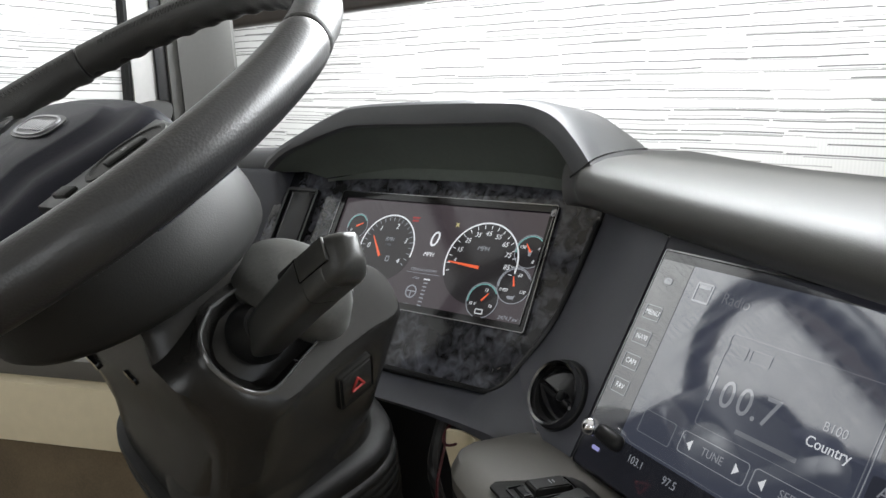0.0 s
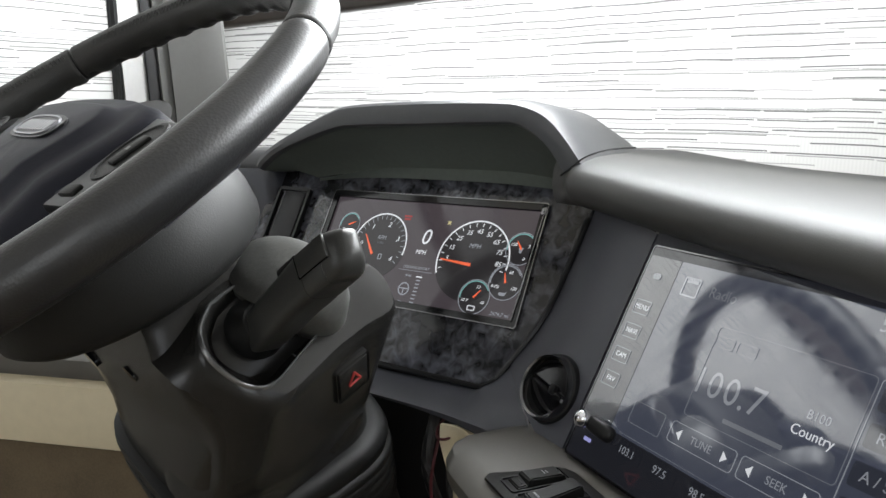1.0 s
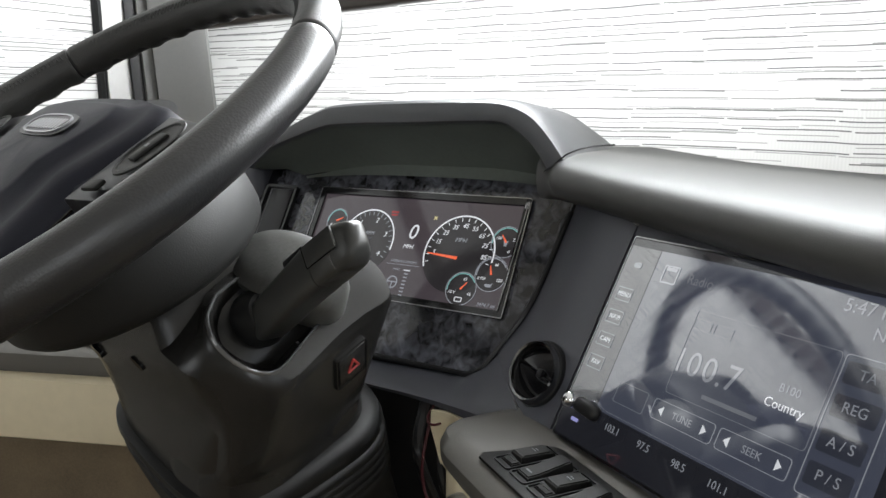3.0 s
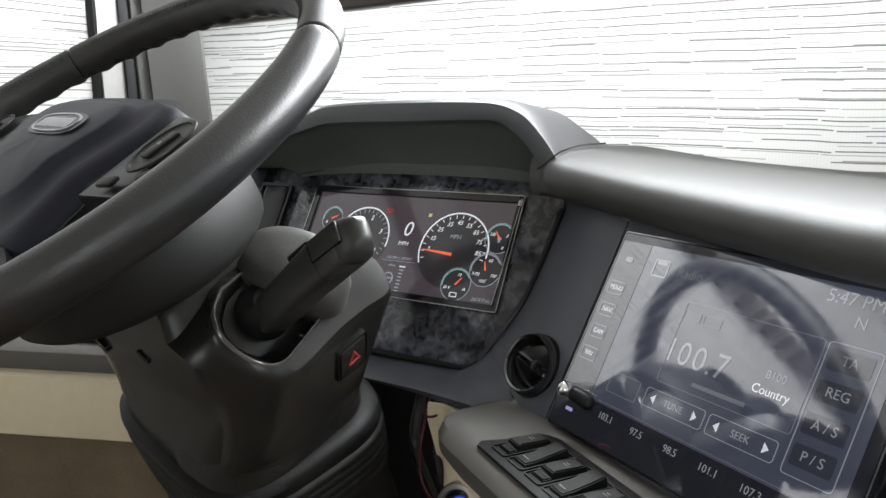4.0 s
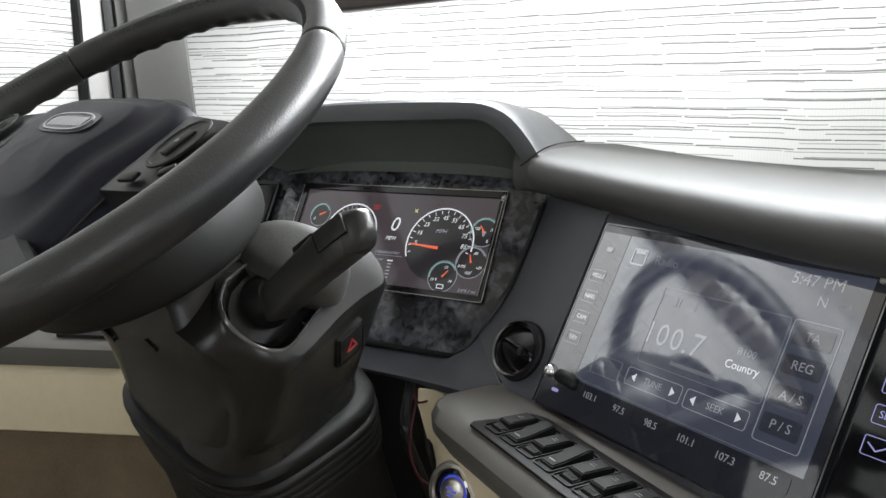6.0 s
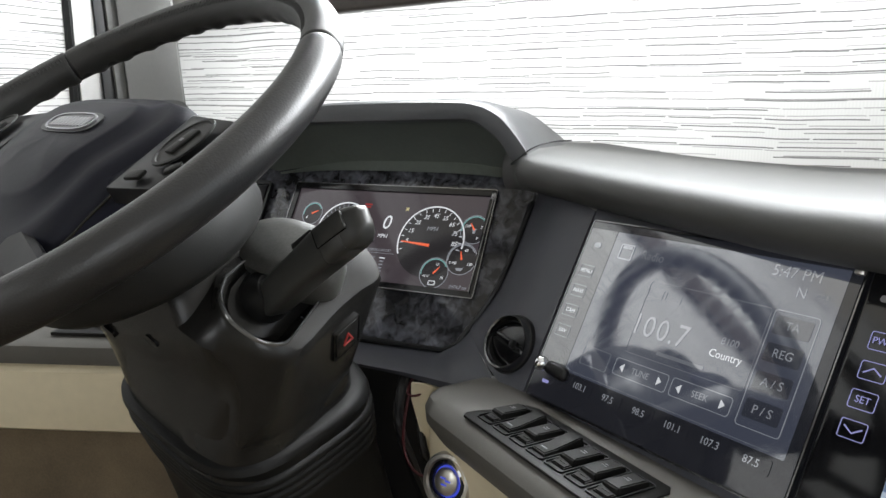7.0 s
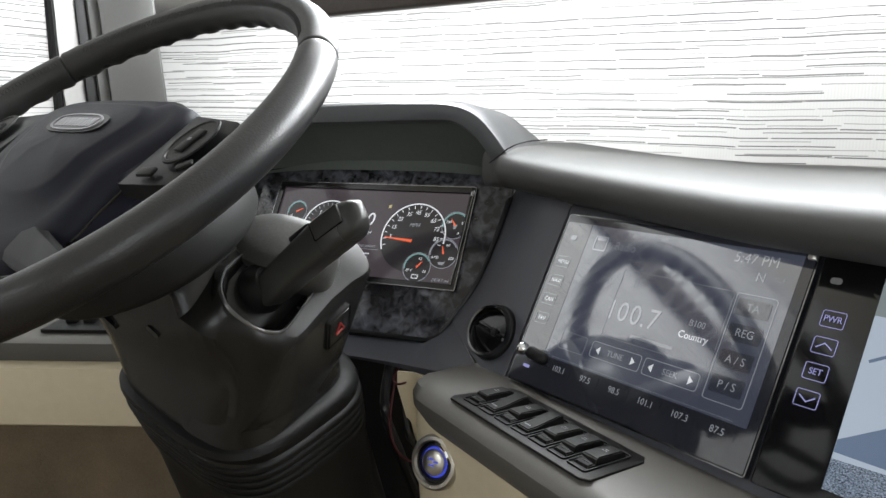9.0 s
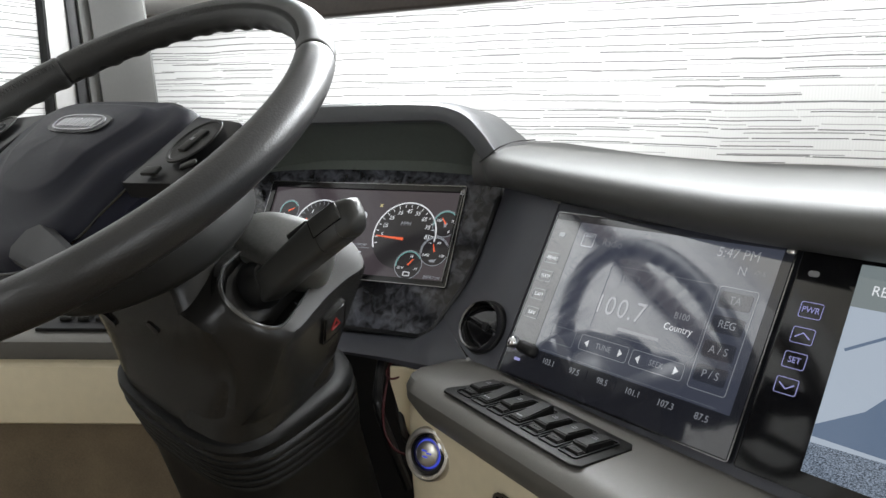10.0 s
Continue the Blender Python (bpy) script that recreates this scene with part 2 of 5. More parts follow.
def finish(name, bm, mat, parent=None, label="", smooth=38):
    bmesh.ops.recalc_face_normals(bm, faces=bm.faces)
    me = bpy.data.meshes.new(name)
    bm.to_mesh(me)
    bm.free()
    me.materials.append(mat)
    if smooth:
        me.polygons.foreach_set("use_smooth", [True] * len(me.polygons))
        me.set_sharp_from_angle(angle=radians(smooth))
    ob = new(name, me)
    if parent is not None:
        ob.parent = parent
        ob.matrix_parent_inverse = parent.matrix_world.inverted()
    if label:
        ob["label"] = label
    return ob


def part(name, bm, mat, parent, label="", smooth=38):
    return finish(name, bm, mat, parent, label, smooth)


def thing(name, label, category, at=(0, 0, 0), group="", kind=""):
    ob = new(name)
    ob.empty_display_size = 0.02
    ob.matrix_world = Matrix.Translation(at)
    bpy.context.view_layer.update()
    return tagged(ob, label, category, group, kind)


def box(size, m=Matrix(), bevel=0.0, seg=2, bm=None):
    """A box of that size centred on the pose m, with rounded edges."""
    b = bmesh.new()
    bmesh.ops.create_cube(b, size=1.0, matrix=Matrix.Diagonal((*size, 1)))
    if bevel:
        bmesh.ops.bevel(b, geom=b.edges[:], offset=bevel, segments=seg, profile=0.5, affect="EDGES")
    bmesh.ops.transform(b, matrix=m, verts=b.verts)
    return merge(bm, b)


def merge(bm, b):
    if bm is None:
        return b
    me = bpy.data.meshes.new("t")
    b.to_mesh(me)
    b.free()
    bm.from_mesh(me)
    bpy.data.meshes.remove(me)
    return bm


def loft(rings, closed=True, caps=True, bm=None):
    """Skin over rings of points of equal count."""
    b = bm or bmesh.new()
    vs = [[b.verts.new(p) for p in r] for r in rings]
    k = len(rings[0])
    for r0, r1 in zip(vs, vs[1:]):
        for i in range(k if closed else k - 1):
            j = (i + 1) % k
            b.faces.new((r0[i], r0[j], r1[j], r1[i]))
    if caps and closed:
        b.faces.new(vs[0])
        b.faces.new(vs[-1])
    return b


def slab(rings, thick):
    """An open skin given a thickness towards the back."""
    b = loft(rings, closed=False)
    bmesh.ops.recalc_face_normals(b, faces=b.faces)
    bmesh.ops.solidify(b, geom=b.faces[:], thickness=thick)
    return b


def circle(r, n=32, z=0.0, squash=1.0):
    return [Vector((r * math.cos(a), squash * r * math.sin(a), z)) for a in (2 * math.pi * i / n for i in range(n))]


def superellipse(a, b, n=40, p=4.0):
    pts = []
    for i in range(n):
        t = 2 * math.pi * i / n
        c, s = math.cos(t), math.sin(t)
        pts.append((a * math.copysign(abs(c) ** (2 / p), c), b * math.copysign(abs(s) ** (2 / p), s)))
    return pts


def turned(profile, m=Matrix(), n=32, bm=None, caps=True):
    """A turned body: profile of (radius, height) about the pose's z."""
    return loft([[m @ p for p in circle(r, n, z)] for r, z in profile], bm=bm, caps=caps)


def tube(points, radius, n=8, bm=None):
    pts = [Vector(p) for p in points]
    rings = []
    for i, p in enumerate(pts):
        d = (pts[min(i + 1, len(pts) - 1)] - pts[max(i - 1, 0)]).normalized()
        q = d.to_track_quat("Z", "Y").to_matrix()
        rings.append([p + q @ c for c in circle(radius, n)])
    return loft(rings, bm=bm)


def curve(points, steps=8):
    """A smooth line through the points (Catmull-Rom)."""
    p = [Vector(q) for q in points]
    p = [2 * p[0] - p[1]] + p + [2 * p[-1] - p[-2]]
    out = []
    for i in range(1, len(p) - 2):
        for s in range(steps):
            t = s / steps
            a, b, c, d = p[i - 1], p[i], p[i + 1], p[i + 2]
            out.append(0.5 * (2 * b + (c - a) * t + (2 * a - 5 * b + 4 * c - d) * t * t + (3 * b - a - 3 * c + d) * t ** 3))
    return out + [p[-2]]


def prism(outline, z0, z1, m=Matrix(), bevel=0.0, bm=None, seg=2):
    """A flat outline in the pose's xy plane, drawn out from z0 to z1, its front edge rounded."""
    b = bmesh.new()
    lo = [b.verts.new((x, y, z0)) for x, y in outline]
    hi = [b.verts.new((x, y, z1)) for x, y in outline]
    k = len(outline)
    b.faces.new(lo)
    top = b.faces.new(hi)
    for i in range(k):
        j = (i + 1) % k
        b.faces.new((lo[i], lo[j], hi[j], hi[i]))
    if bevel:
        bmesh.ops.bevel(b, geom=list(top.edges), offset=bevel, segments=seg, profile=0.5, affect="EDGES")
    bmesh.ops.transform(b, matrix=m, verts=b.verts)
    return merge(bm, b)


def rounded(w, h, r, cx=0.0, cy=0.0, n=5):
    pts = []
    for sx, sy, a0 in ((1, 1, 0), (-1, 1, 90), (-1, -1, 180), (1, -1, 270)):
        for i in range(n + 1):
            a = radians(a0 + 90 * i / n)
            pts.append((cx + sx * (w / 2 - r) + r * math.cos(a), cy + sy * (h / 2 - r) + r * math.sin(a)))
    return pts


def frame_ring(w, h, r, t, z0, z1, m, cx=0.0, cy=0.0, bm=None):
    """A rounded rectangular frame, t wide."""
    o, i = rounded(w, h, r, cx, cy), rounded(w - 2 * t, h - 2 * t, max(r - t, 0.0002), cx, cy)
    rings = [[m @ Vector((*p, z)) for p in ring] for ring, z in ((o, z0), (o, z1), (i, z1), (i, z0))]
    return loft(rings + [rings[0]], caps=False, bm=bm)


def arc_band(r0, r1, a0, a1, z0, z1, m, n=40, bm=None):
    """A flat band round the pose's z from angle a0 to a1 (degrees)."""
    rings = []
    for i in range(n + 1):
        a = radians(a0 + (a1 - a0) * i / n)
        c, s = math.cos(a), math.sin(a)
        rings.append([m @ Vector((r * c, r * s, z)) for r, z in ((r0, z0), (r1, z0), (r1, z1), (r0, z1))])
    return loft(rings, bm=bm)


def frame_of(x, y, o):
    """A pose from the x and y axes and an origin."""
    x = Vector(x).normalized()
    y = Vector(y)
    y = (y - x * x.dot(y)).normalized()
    z = x.cross(y)
    m = Matrix((x, y, z)).transposed().to_4x4()
    m.translation = Vector(o)
    return m


def text(body, size, m, mat, parent, name="lettering", slant=0.0, align="CENTER", depth=0.0001):
    cu = bpy.data.curves.new(name, "FONT")
    cu.body, cu.size, cu.align_x, cu.align_y, cu.shear, cu.extrude, cu.resolution_u = body, size, align, "CENTER", slant, depth, 3
    ob = bpy.data.objects.new(name, cu)
    scene.collection.objects.link(ob)
    bpy.context.view_layer.update()
    me = bpy.data.meshes.new_from_object(ob.evaluated_get(bpy.context.evaluated_depsgraph_get()))
    bpy.data.objects.remove(ob)
    bpy.data.curves.remove(cu)
    me.transform(m)
    me.materials.clear()
    me.materials.append(mat)
    out = new(name, me)
    out.parent = parent
    out.matrix_parent_inverse = parent.matrix_world.inverted()
    return out


def structure(name, bm, mat, label, category, smooth=38):
    return tagged(finish(name, bm, mat, None, "", smooth), label, category, kind="structure")


# ---- the cab: floor, walls, openings ----
X0, X1, Y1, Y0, TOP = -0.40, 1.90, 0.36, -3.6, 2.0
structure("ground", box((400, 400, 0.1), pose(0, 0, -0.95)), ASPHALT, "grey asphalt ground outside the coach", "ground")
structure("floor", box((X1 - X0 + 0.5, Y1 - Y0, 0.06), pose((X0 + X1) / 2, (Y0 + Y1) / 2, -0.03)), TAN, "tan carpeted cab floor", "floor")
structure("ceiling", box((X1 - X0 + 0.5, Y1 - Y0, 0.05), pose((X0 + X1) / 2, (Y0 + Y1) / 2, TOP + 0.025)), CEILING, "off-white padded ceiling", "ceiling")
# the room behind the driver is unseen, added to close the cab
structure("wall_back", box((X1 - X0 + 0.2, 0.08, TOP), pose((X0 + X1) / 2, Y0 - 0.04, TOP / 2)), WALLWHITE, "plain off-white rear wall", "wall")


def wall_with_windows(name, x, label, openings):
    """A side wall with its window openings cut as gaps between blocks."""
    b = None
    ys = sorted(openings)
    edge = Y0
    for y0, y1, z0, z1 in ys:
        b = box((0.08, y0 - edge, TOP), pose(x, (y0 + edge) / 2, TOP / 2), bm=b)
        b = box((0.08, y1 - y0, z0), pose(x, (y0 + y1) / 2, z0 / 2), bm=b)
        b = box((0.08, y1 - y0, TOP - z1), pose(x, (y0 + y1) / 2, (TOP + z1) / 2), bm=b)
        edge = y1
    b = box((0.10, Y1 - edge, TOP), pose(x * 1.0 + (-0.105 if x < 0 else 0.01), (Y1 + edge) / 2, TOP / 2), bm=b)
    return structure(name, b, WALLWHITE, label, "wall")


# all openings but the driver's are unseen, added to let fill light in
OPEN = [(-1.16, -0.08, 0.60, 1.44), (-3.0, -1.8, 0.85, 1.65)]
wall_with_windows("wall_left", X0 - 0.045, "off-white side wall beside the driver", OPEN)
wall_with_windows("wall_right", X1 + 0.045, "off-white side wall beside the passenger", OPEN)
b = box((X1 - X0 + 0.4, 0.06, 0.66), pose((X0 + X1) / 2 - 0.1, Y1, 0.33))
b = box((X1 - X0 + 0.4, 0.06, 0.28), pose((X0 + X1) / 2 - 0.1, Y1, 1.86), bm=b)
for x in (-0.58, 1.90):
    b = box((0.20, 0.06, 1.06), pose(x, Y1, 1.19), bm=b)
structure("wall_front", b, WALLWHITE, "front bulkhead round the windshield", "wall")


def pane(name, size, m, label):
    ob = finish(name, box(size, m), GLASS, None, "", 0)
    ob.visible_shadow = False
    return tagged(ob, label, "window", kind="structure")


pane("window_1", (2.26, 0.006, 1.04), pose(0.66, Y1, 1.19), "clear windshield glass behind the blind")
pane("window_2", (0.006, 1.06, 0.82), pose(X0 - 0.055, -0.62, 1.02), "clear driver side window glass")
pane("window_3", (0.006, 1.06, 0.82), pose(X1 + 0.055, -0.62, 1.02), "clear glass of an unseen passenger window added for fill light")
pane("window_4", (0.006, 1.18, 0.78), pose(X0 - 0.06, -2.4, 1.25), "clear glass of an unseen coach window added for fill light")
pane("window_5", (0.006, 1.18, 0.78), pose(X1 + 0.06, -2.4, 1.25), "clear glass of an unseen coach window added for fill light")


def blind(name, width, z0, z1, m, label):
    """A roller blind: cloth with a slight slack and a bottom bar."""
    t = thing(name, label, "blind", m.translation)
    nx, nz = 60, 24
    rows = []
    for j in range(nz + 1):
        z = z0 + (z1 - z0) * j / nz
        rows.append([Vector((-width / 2 + width * i / nx, 0.0016 * math.sin(9 * (i / nx) * math.pi + 1.3 * j / nz) * (1 - j / nz), z)) for i in range(nx + 1)])
    bm = loft(rows, closed=False)
    me = bpy.data.meshes.new("cloth")
    bmesh.ops.recalc_face_normals(bm, faces=bm.faces)
    bm.to_mesh(me)
    bm.free()
    me.materials.append(BLIND)
    me.polygons.foreach_set("use_smooth", [True] * len(me.polygons))
    c = new("cloth", me)
    c.parent = t
    c.matrix_parent_inverse = t.matrix_world.inverted()
    c.matrix_world = m
    part("bottom_bar", box((width, 0.012, 0.022), m @ pose(0, 0, z0 - 0.008), 0.004), FRAMEWHITE, t)
    part("roller", turned([(0.02, -width / 2), (0.02, width / 2)], m @ pose(0, 0.01, z1 + 0.018) @ pose(0, 0, 0, 0, 90, 0), 20), FRAMEWHITE, t)
    return t


blind("windshield_blind", 2.30, -0.30, -0.012, pose(0.690, 0.16, 1.0), "white woven blind with broken dark threads over the windshield")
blind("side_blind", 1.09, -0.42, 0.46, pose(-0.393, -0.617, 1.0, 0, 0, 90), "white woven roller blind with broken dark threads over the driver window")

structure("trim_valance", box((2.3, 0.02, 0.034), pose(0.69, 0.135, 1.003, 0, -1.6, 0), 0.006, 3), VALANCE, "dark brown rail across the windshield blind", "trim")

structure("trim_side_rail", box((0.02, 1.07, 0.045), pose(-0.374, -0.62, 1.24), 0.004), VALANCE, "dark brown rail across the driver window blind", "trim")

# corner post between the side window and the windshield, with its channels
post = thing("corner_post", "grey padded corner post with dark window channels", "pillar", (-0.36, 0.0, 0.0), kind="structure")


def upright(name, plan, mat, lean=0.0, z0=0.45, z1=1.9, label=""):
    rings = [[Vector((x + lean * (z - 0.9), y, z)) for x, y in plan] for z in (z0, z1)]
    return part(name, loft(rings), mat, post, label)


upright("cover", [(-0.372, 0.012), (-0.352, 0.000), (-0.318, 0.030), (-0.300, 0.046), (-0.294, 0.056), (-0.300, 0.066), (-0.350, 0.10), (-0.372, 0.10)], PILLAR, -0.10)
upright("channel", [(-0.392, -0.020), (-0.378, -0.024), (-0.371, -0.004), (-0.371, 0.02), (-0.392, 0.02)], SATIN, -0.08)
upright("channel", [(-0.392, -0.004), (-0.366, -0.010), (-0.360, 0.004), (-0.372, 0.020), (-0.392, 0.02)], material("channel_grey", (0.11, 0.11, 0.105), 0.5), -0.09)
upright("window_frame", [(-0.396, -0.060), (-0.384, -0.060), (-0.380, -0.040), (-0.384, -0.022), (-0.396, -0.022)], FRAMEWHITE, -0.06)
upright("seal", [(-0.398, -0.070), (-0.386, -0.070), (-0.383, -0.066), (-0.386, -0.059), (-0.398, -0.059)], RUBBER, -0.02)
part("screw", turned([(0.0045, 0), (0.004, 0.002)], pose(-0.3815, -0.048, 0.905, 0, 90, 0), 12), RUBBER, post, "small dark screw head")

# ---- the dashboard ----
CL = frame_of((0.9997, 0.0055, 0.0217), (-0.0216, 0.5023, 0.8644), (0.0, 0.0, 0.722))
RAD = frame_of((0.8824, -0.4699, 0.0240), (0.1991, 0.4192, 0.8858), (0.4690, -0.1080, 0.7194)) @ Matrix.Diagonal((0.955, 1, 1, 1))
dash = thing("dashboard", "dark grey moulded dashboard with a hooded gauge recess", "dashboard", (0.3, 0.05, 0.4), kind="structure")

OUTER = curve([(-0.092, 0, 0.757), (-0.083, 0, 0.769), (-0.050, 0, 0.788), (0.037, 0, 0.823), (0.083, 0, 0.832), (0.181, 0, 0.836), (0.270, 0, 0.837),
               (0.305, 0, 0.834), (0.332, 0, 0.823), (0.353, 0, 0.803), (0.371, 0, 0.780)], 5)
INNER = curve([(-0.085, 0, 0.748), (-0.074, 0, 0.757), (-0.040, 0, 0.775), (0.046, 0, 0.802), (0.090, 0, 0.807), (0.181, 0, 0.810), (0.270, 0, 0.813),
               (0.298, 0, 0.812), (0.318, 0, 0.803), (0.336, 0, 0.788), (0.351, 0, 0.768)], 5)


def lift(line, y, dz=0.0, shrink=1.0):
    return [Vector((0.14 + (p.x - 0.14) * shrink, y, p.z + dz)) for p in line]


def brow():
    """The padded hood: a rounded lip with a top that runs back towards the windshield."""
    rings = [lift(INNER, -0.030, -0.002), lift(INNER, -0.050), lift(INNER, -0.0555, 0.003)]
    mid = [(a * 0.5 + b * 0.5) for a, b in zip(INNER, OUTER)]
    rings += [lift(mid, -0.0575, 0.0)]
    rings += [lift(OUTER, -0.0555, -0.003), lift(OUTER, -0.050, 0.0), lift(OUTER, -0.02, 0.001), lift(OUTER, 0.06, -0.008), lift(OUTER, 0.13, -0.03)]
    rings += [[Vector((p.x, 0.14, 0.66)) for p in OUTER]]
    return loft(rings, closed=False)


part("brow", brow(), BROW, dash, "dark grey padded brow over the gauges")
# lining of the recess from the lip back to the instrument panel
top_edge = [CL @ Vector((-0.035 + 0.395 * i / 50, 0.022 - 0.010 * abs(i / 25 - 1) ** 3, 0.004)) for i in range(51)]
rings = [lift(INNER, -0.048), [a.lerp(b, 0.35) + Vector((0, 0.02, 0.004)) for a, b in zip(lift(INNER, -0.048), top_edge)],
         [a.lerp(b, 0.8) + Vector((0, 0.018, 0.0)) for a, b in zip(lift(INNER, -0.048), top_edge)], top_edge]
part("recess_lining", loft(rings, closed=False), HOOD, dash, "matt black lining of the gauge recess")
part("backing", box((0.36, 0.02, 0.09), pose(0.14, 0.085, 0.745)), HOOD, dash)
# marbled instrument panel
outline = [(-0.13, -0.10), (-0.10, -0.17)] + [(0.06, -0.200), (0.255, -0.199)]
outline += [(0.278 + 0.028 * math.sin(radians(a)), -0.171 - 0.028 * math.cos(radians(a))) for a in (10, 30, 50, 70)]
outline += [(0.336, -0.112), (0.3545, -0.010), (0.356, 0.018), (0.18, 0.036), (-0.06, 0.036), (-0.13, 0.02)]
part("instrument_panel", prism(outline, -0.012, 0.0, CL, 0.002), MARBLE, dash, "glossy black marbled instrument panel")
rim = [(0.06, -0.200), (0.255, -0.199)] + [(0.278 + 0.028 * math.sin(radians(a)), -0.171 - 0.028 * math.cos(radians(a))) for a in (10, 30, 50, 70)] + [(0.336, -0.112), (0.3545, -0.010)]
rimline = curve([CL @ Vector((*p, 0.0)) for p in rim], 4)
part("panel_rim", tube(rimline, 0.0032, 8), SATIN, dash)

# moulded surface between the instrument panel and the centre panel, and the strip below the gauges
left_edge = curve([CL @ Vector((x, y, -0.002)) for x, y in ((0.357, 0.016), (0.356, -0.010), (0.3375, -0.112), (0.310, -0.168))], 8)
right_edge = [RAD @ Vector((-0.012, 0.012 - 0.205 * i / (len(left_edge) - 1), 0.0)) for i in range(len(left_edge))]
rows = []
for k in range(9):
    f = k / 8
    rows.append([a.lerp(b, f) + 0.010 * math.sin(math.pi * f) * (RAD.to_3x3() @ Vector((0, 0, 1))) for a, b in zip(left_edge, right_edge)])
part("corner_panel", slab(rows, 0.004), PANEL, dash, "blue-grey moulded panel between gauges and screens")
low = curve([CL @ Vector((x, y, -0.004)) for x, y in ((-0.13, -0.12), (-0.10, -0.172), (0.06, -0.202), (0.255, -0.201), (0.290, -0.190), (0.312, -0.166))], 6)
foot = curve([(-0.13, -0.130, 0.535), (-0.05, -0.130, 0.530), (0.10, -0.130, 0.528), (0.24, -0.134, 0.532), (0.32, -0.150, 0.534), (0.425, -0.190, 0.540)], 6)
rows = [low, [a.lerp(b, 0.3) + Vector((0, -0.012, 0.002)) for a, b in zip(low, foot)], [a.lerp(b, 0.75) + Vector((0, -0.012, 0)) for a, b in zip(low, foot)], foot,
        [p + Vector((0, 0.03, -0.006)) for p in foot]]
part("lower_strip", slab(rows, 0.004), PANEL, dash, "blue-grey lower edge of the dashboard")
# left wing of the dashboard beyond the gauges
part("left_wing", box((0.25, 0.10, 0.24), pose(-0.235, 0.045, 0.640, 8, 0, 0), 0.015, 3), PANEL, dash)
part("wing_top", box((0.30, 0.16, 0.03), pose(-0.215, 0.06, 0.752, 0, -3, 0), 0.012, 3), BROW, dash)
# centre panel, which carries the screens
part("centre_panel", prism([(-0.012, 0.018), (-0.012, -0.195), (0.70, -0.195), (0.70, 0.018)], -0.03, -0.0015, RAD, 0.0), PANEL, dash, "blue-grey centre panel turned to the driver")


def padded_top():
    """The padded roll along the top of the centre dash."""
    prof = [(-0.012, 0.720), (0.016, 0.7225), (0.031, 0.730), (0.0375, 0.741), (0.0365, 0.751), (0.029, 0.7595), (0.014, 0.7645), (-0.012, 0.7675), (-0.06, 0.7675), (-0.20, 0.766), (-0.40, 0.76)]
    line = [(0.335, -0.030), (0.372, -0.036), (0.42, -0.062), (0.50, -0.112), (0.60, -0.172), (0.70, -0.236), (0.80, -0.29), (0.95, -0.33), (1.15, -0.34), (1.45, -0.30), (1.84, -0.2)]
    pts = curve([(x, y, 0) for x, y in line], 5)
    rings = []
    for i, p in enumerate(pts):
        d = (pts[min(i + 1, len(pts) - 1)] - pts[max(i - 1, 0)]).normalized()
        out = Vector((d.y, -d.x, 0))
        k = min(1.0, 0.35 + i / 9)
        rise = 0.018 * (p.x - 0.50) if p.x < 0.9 else 0.0072
        rise += 0.019 * (max(0.0, min(1.0, (0.66 - p.x) / 0.28)) ** 1.2)
        rings.append([Vector((p.x, max(p.y, -9), 0)) + out * (o * k if o > 0 else 0) + Vector((0, -o if o < 0 else 0, z + rise)) for o, z in prof])
    for r in rings:
        for v in r:
            v.y = min(v.y, 0.155)
    return loft(rings, closed=False)


part("padded_top", padded_top(), PAD, dash, "grey padded roll along the dashboard top")
part("pad_seam", tube(curve([(0.350, -0.058, 0.768), (0.362, -0.060, 0.776), (0.374, -0.056, 0.786), (0.386, -0.035, 0.792), (0.398, 0.0, 0.793)], 5), 0.0009, 6), SATIN, dash, "dark seam between brow and pad")

# recessed slot vent left of the gauges
vent = thing("side_vent", "dark upright air vent set in the dashboard", "vent", CL @ Vector((-0.075, -0.05, 0)))
part("frame", frame_ring(0.060, 0.105, 0.006, 0.004, 0, 0.006, CL @ pose(-0.075, -0.052, 0)), SATIN, vent)
part("backing", box((0.054, 0.099, 0.002), CL @ pose(-0.075, -0.052, 0.0015)), GLOSSBLACK, vent)
part("flap", box((0.040, 0.092, 0.004), CL @ pose(-0.072, -0.052, 0.0035), 0.0015), SATIN, vent)

# ---- instrument display ----
clus = thing("gauge_display", "lit digital gauge display with round dials on black", "display", CL @ Vector((0.154, -0.067, 0)))
part("bezel", frame_ring(0.308, 0.136, 0.003, 0.0075, -0.001, 0.004, CL, 0.154, -0.067), GLOSSBLACK, clus, "gloss black bezel")
part("bezel_edge", frame_ring(0.3095, 0.1375, 0.003, 0.0012, 0.0, 0.0048, CL, 0.154, -0.067), DARKCHROME, clus, "thin bright edge")
part("corner_clip", box((0.006, 0.012, 0.003), CL @ pose(0.305, -0.006, 0.0045), 0.001), DARKCHROME, clus)
part("edge_strip", box((0.0022, 0.118, 0.002), CL @ pose(0.3035, -0.070, 0.0045, 0, 0, -2), 0.0006, 1), DARKCHROME, clus)
part("screen", prism(rounded(0.293, 0.121, 0.001, 0.154, -0.0675), 0.0002, 0.0012, CL), CLUSTERSCREEN, clus, "", 0)
ZC = 0.0014


def cl(x, y, z=ZC):
    return CL @ pose(x, y - 0.0028, z)


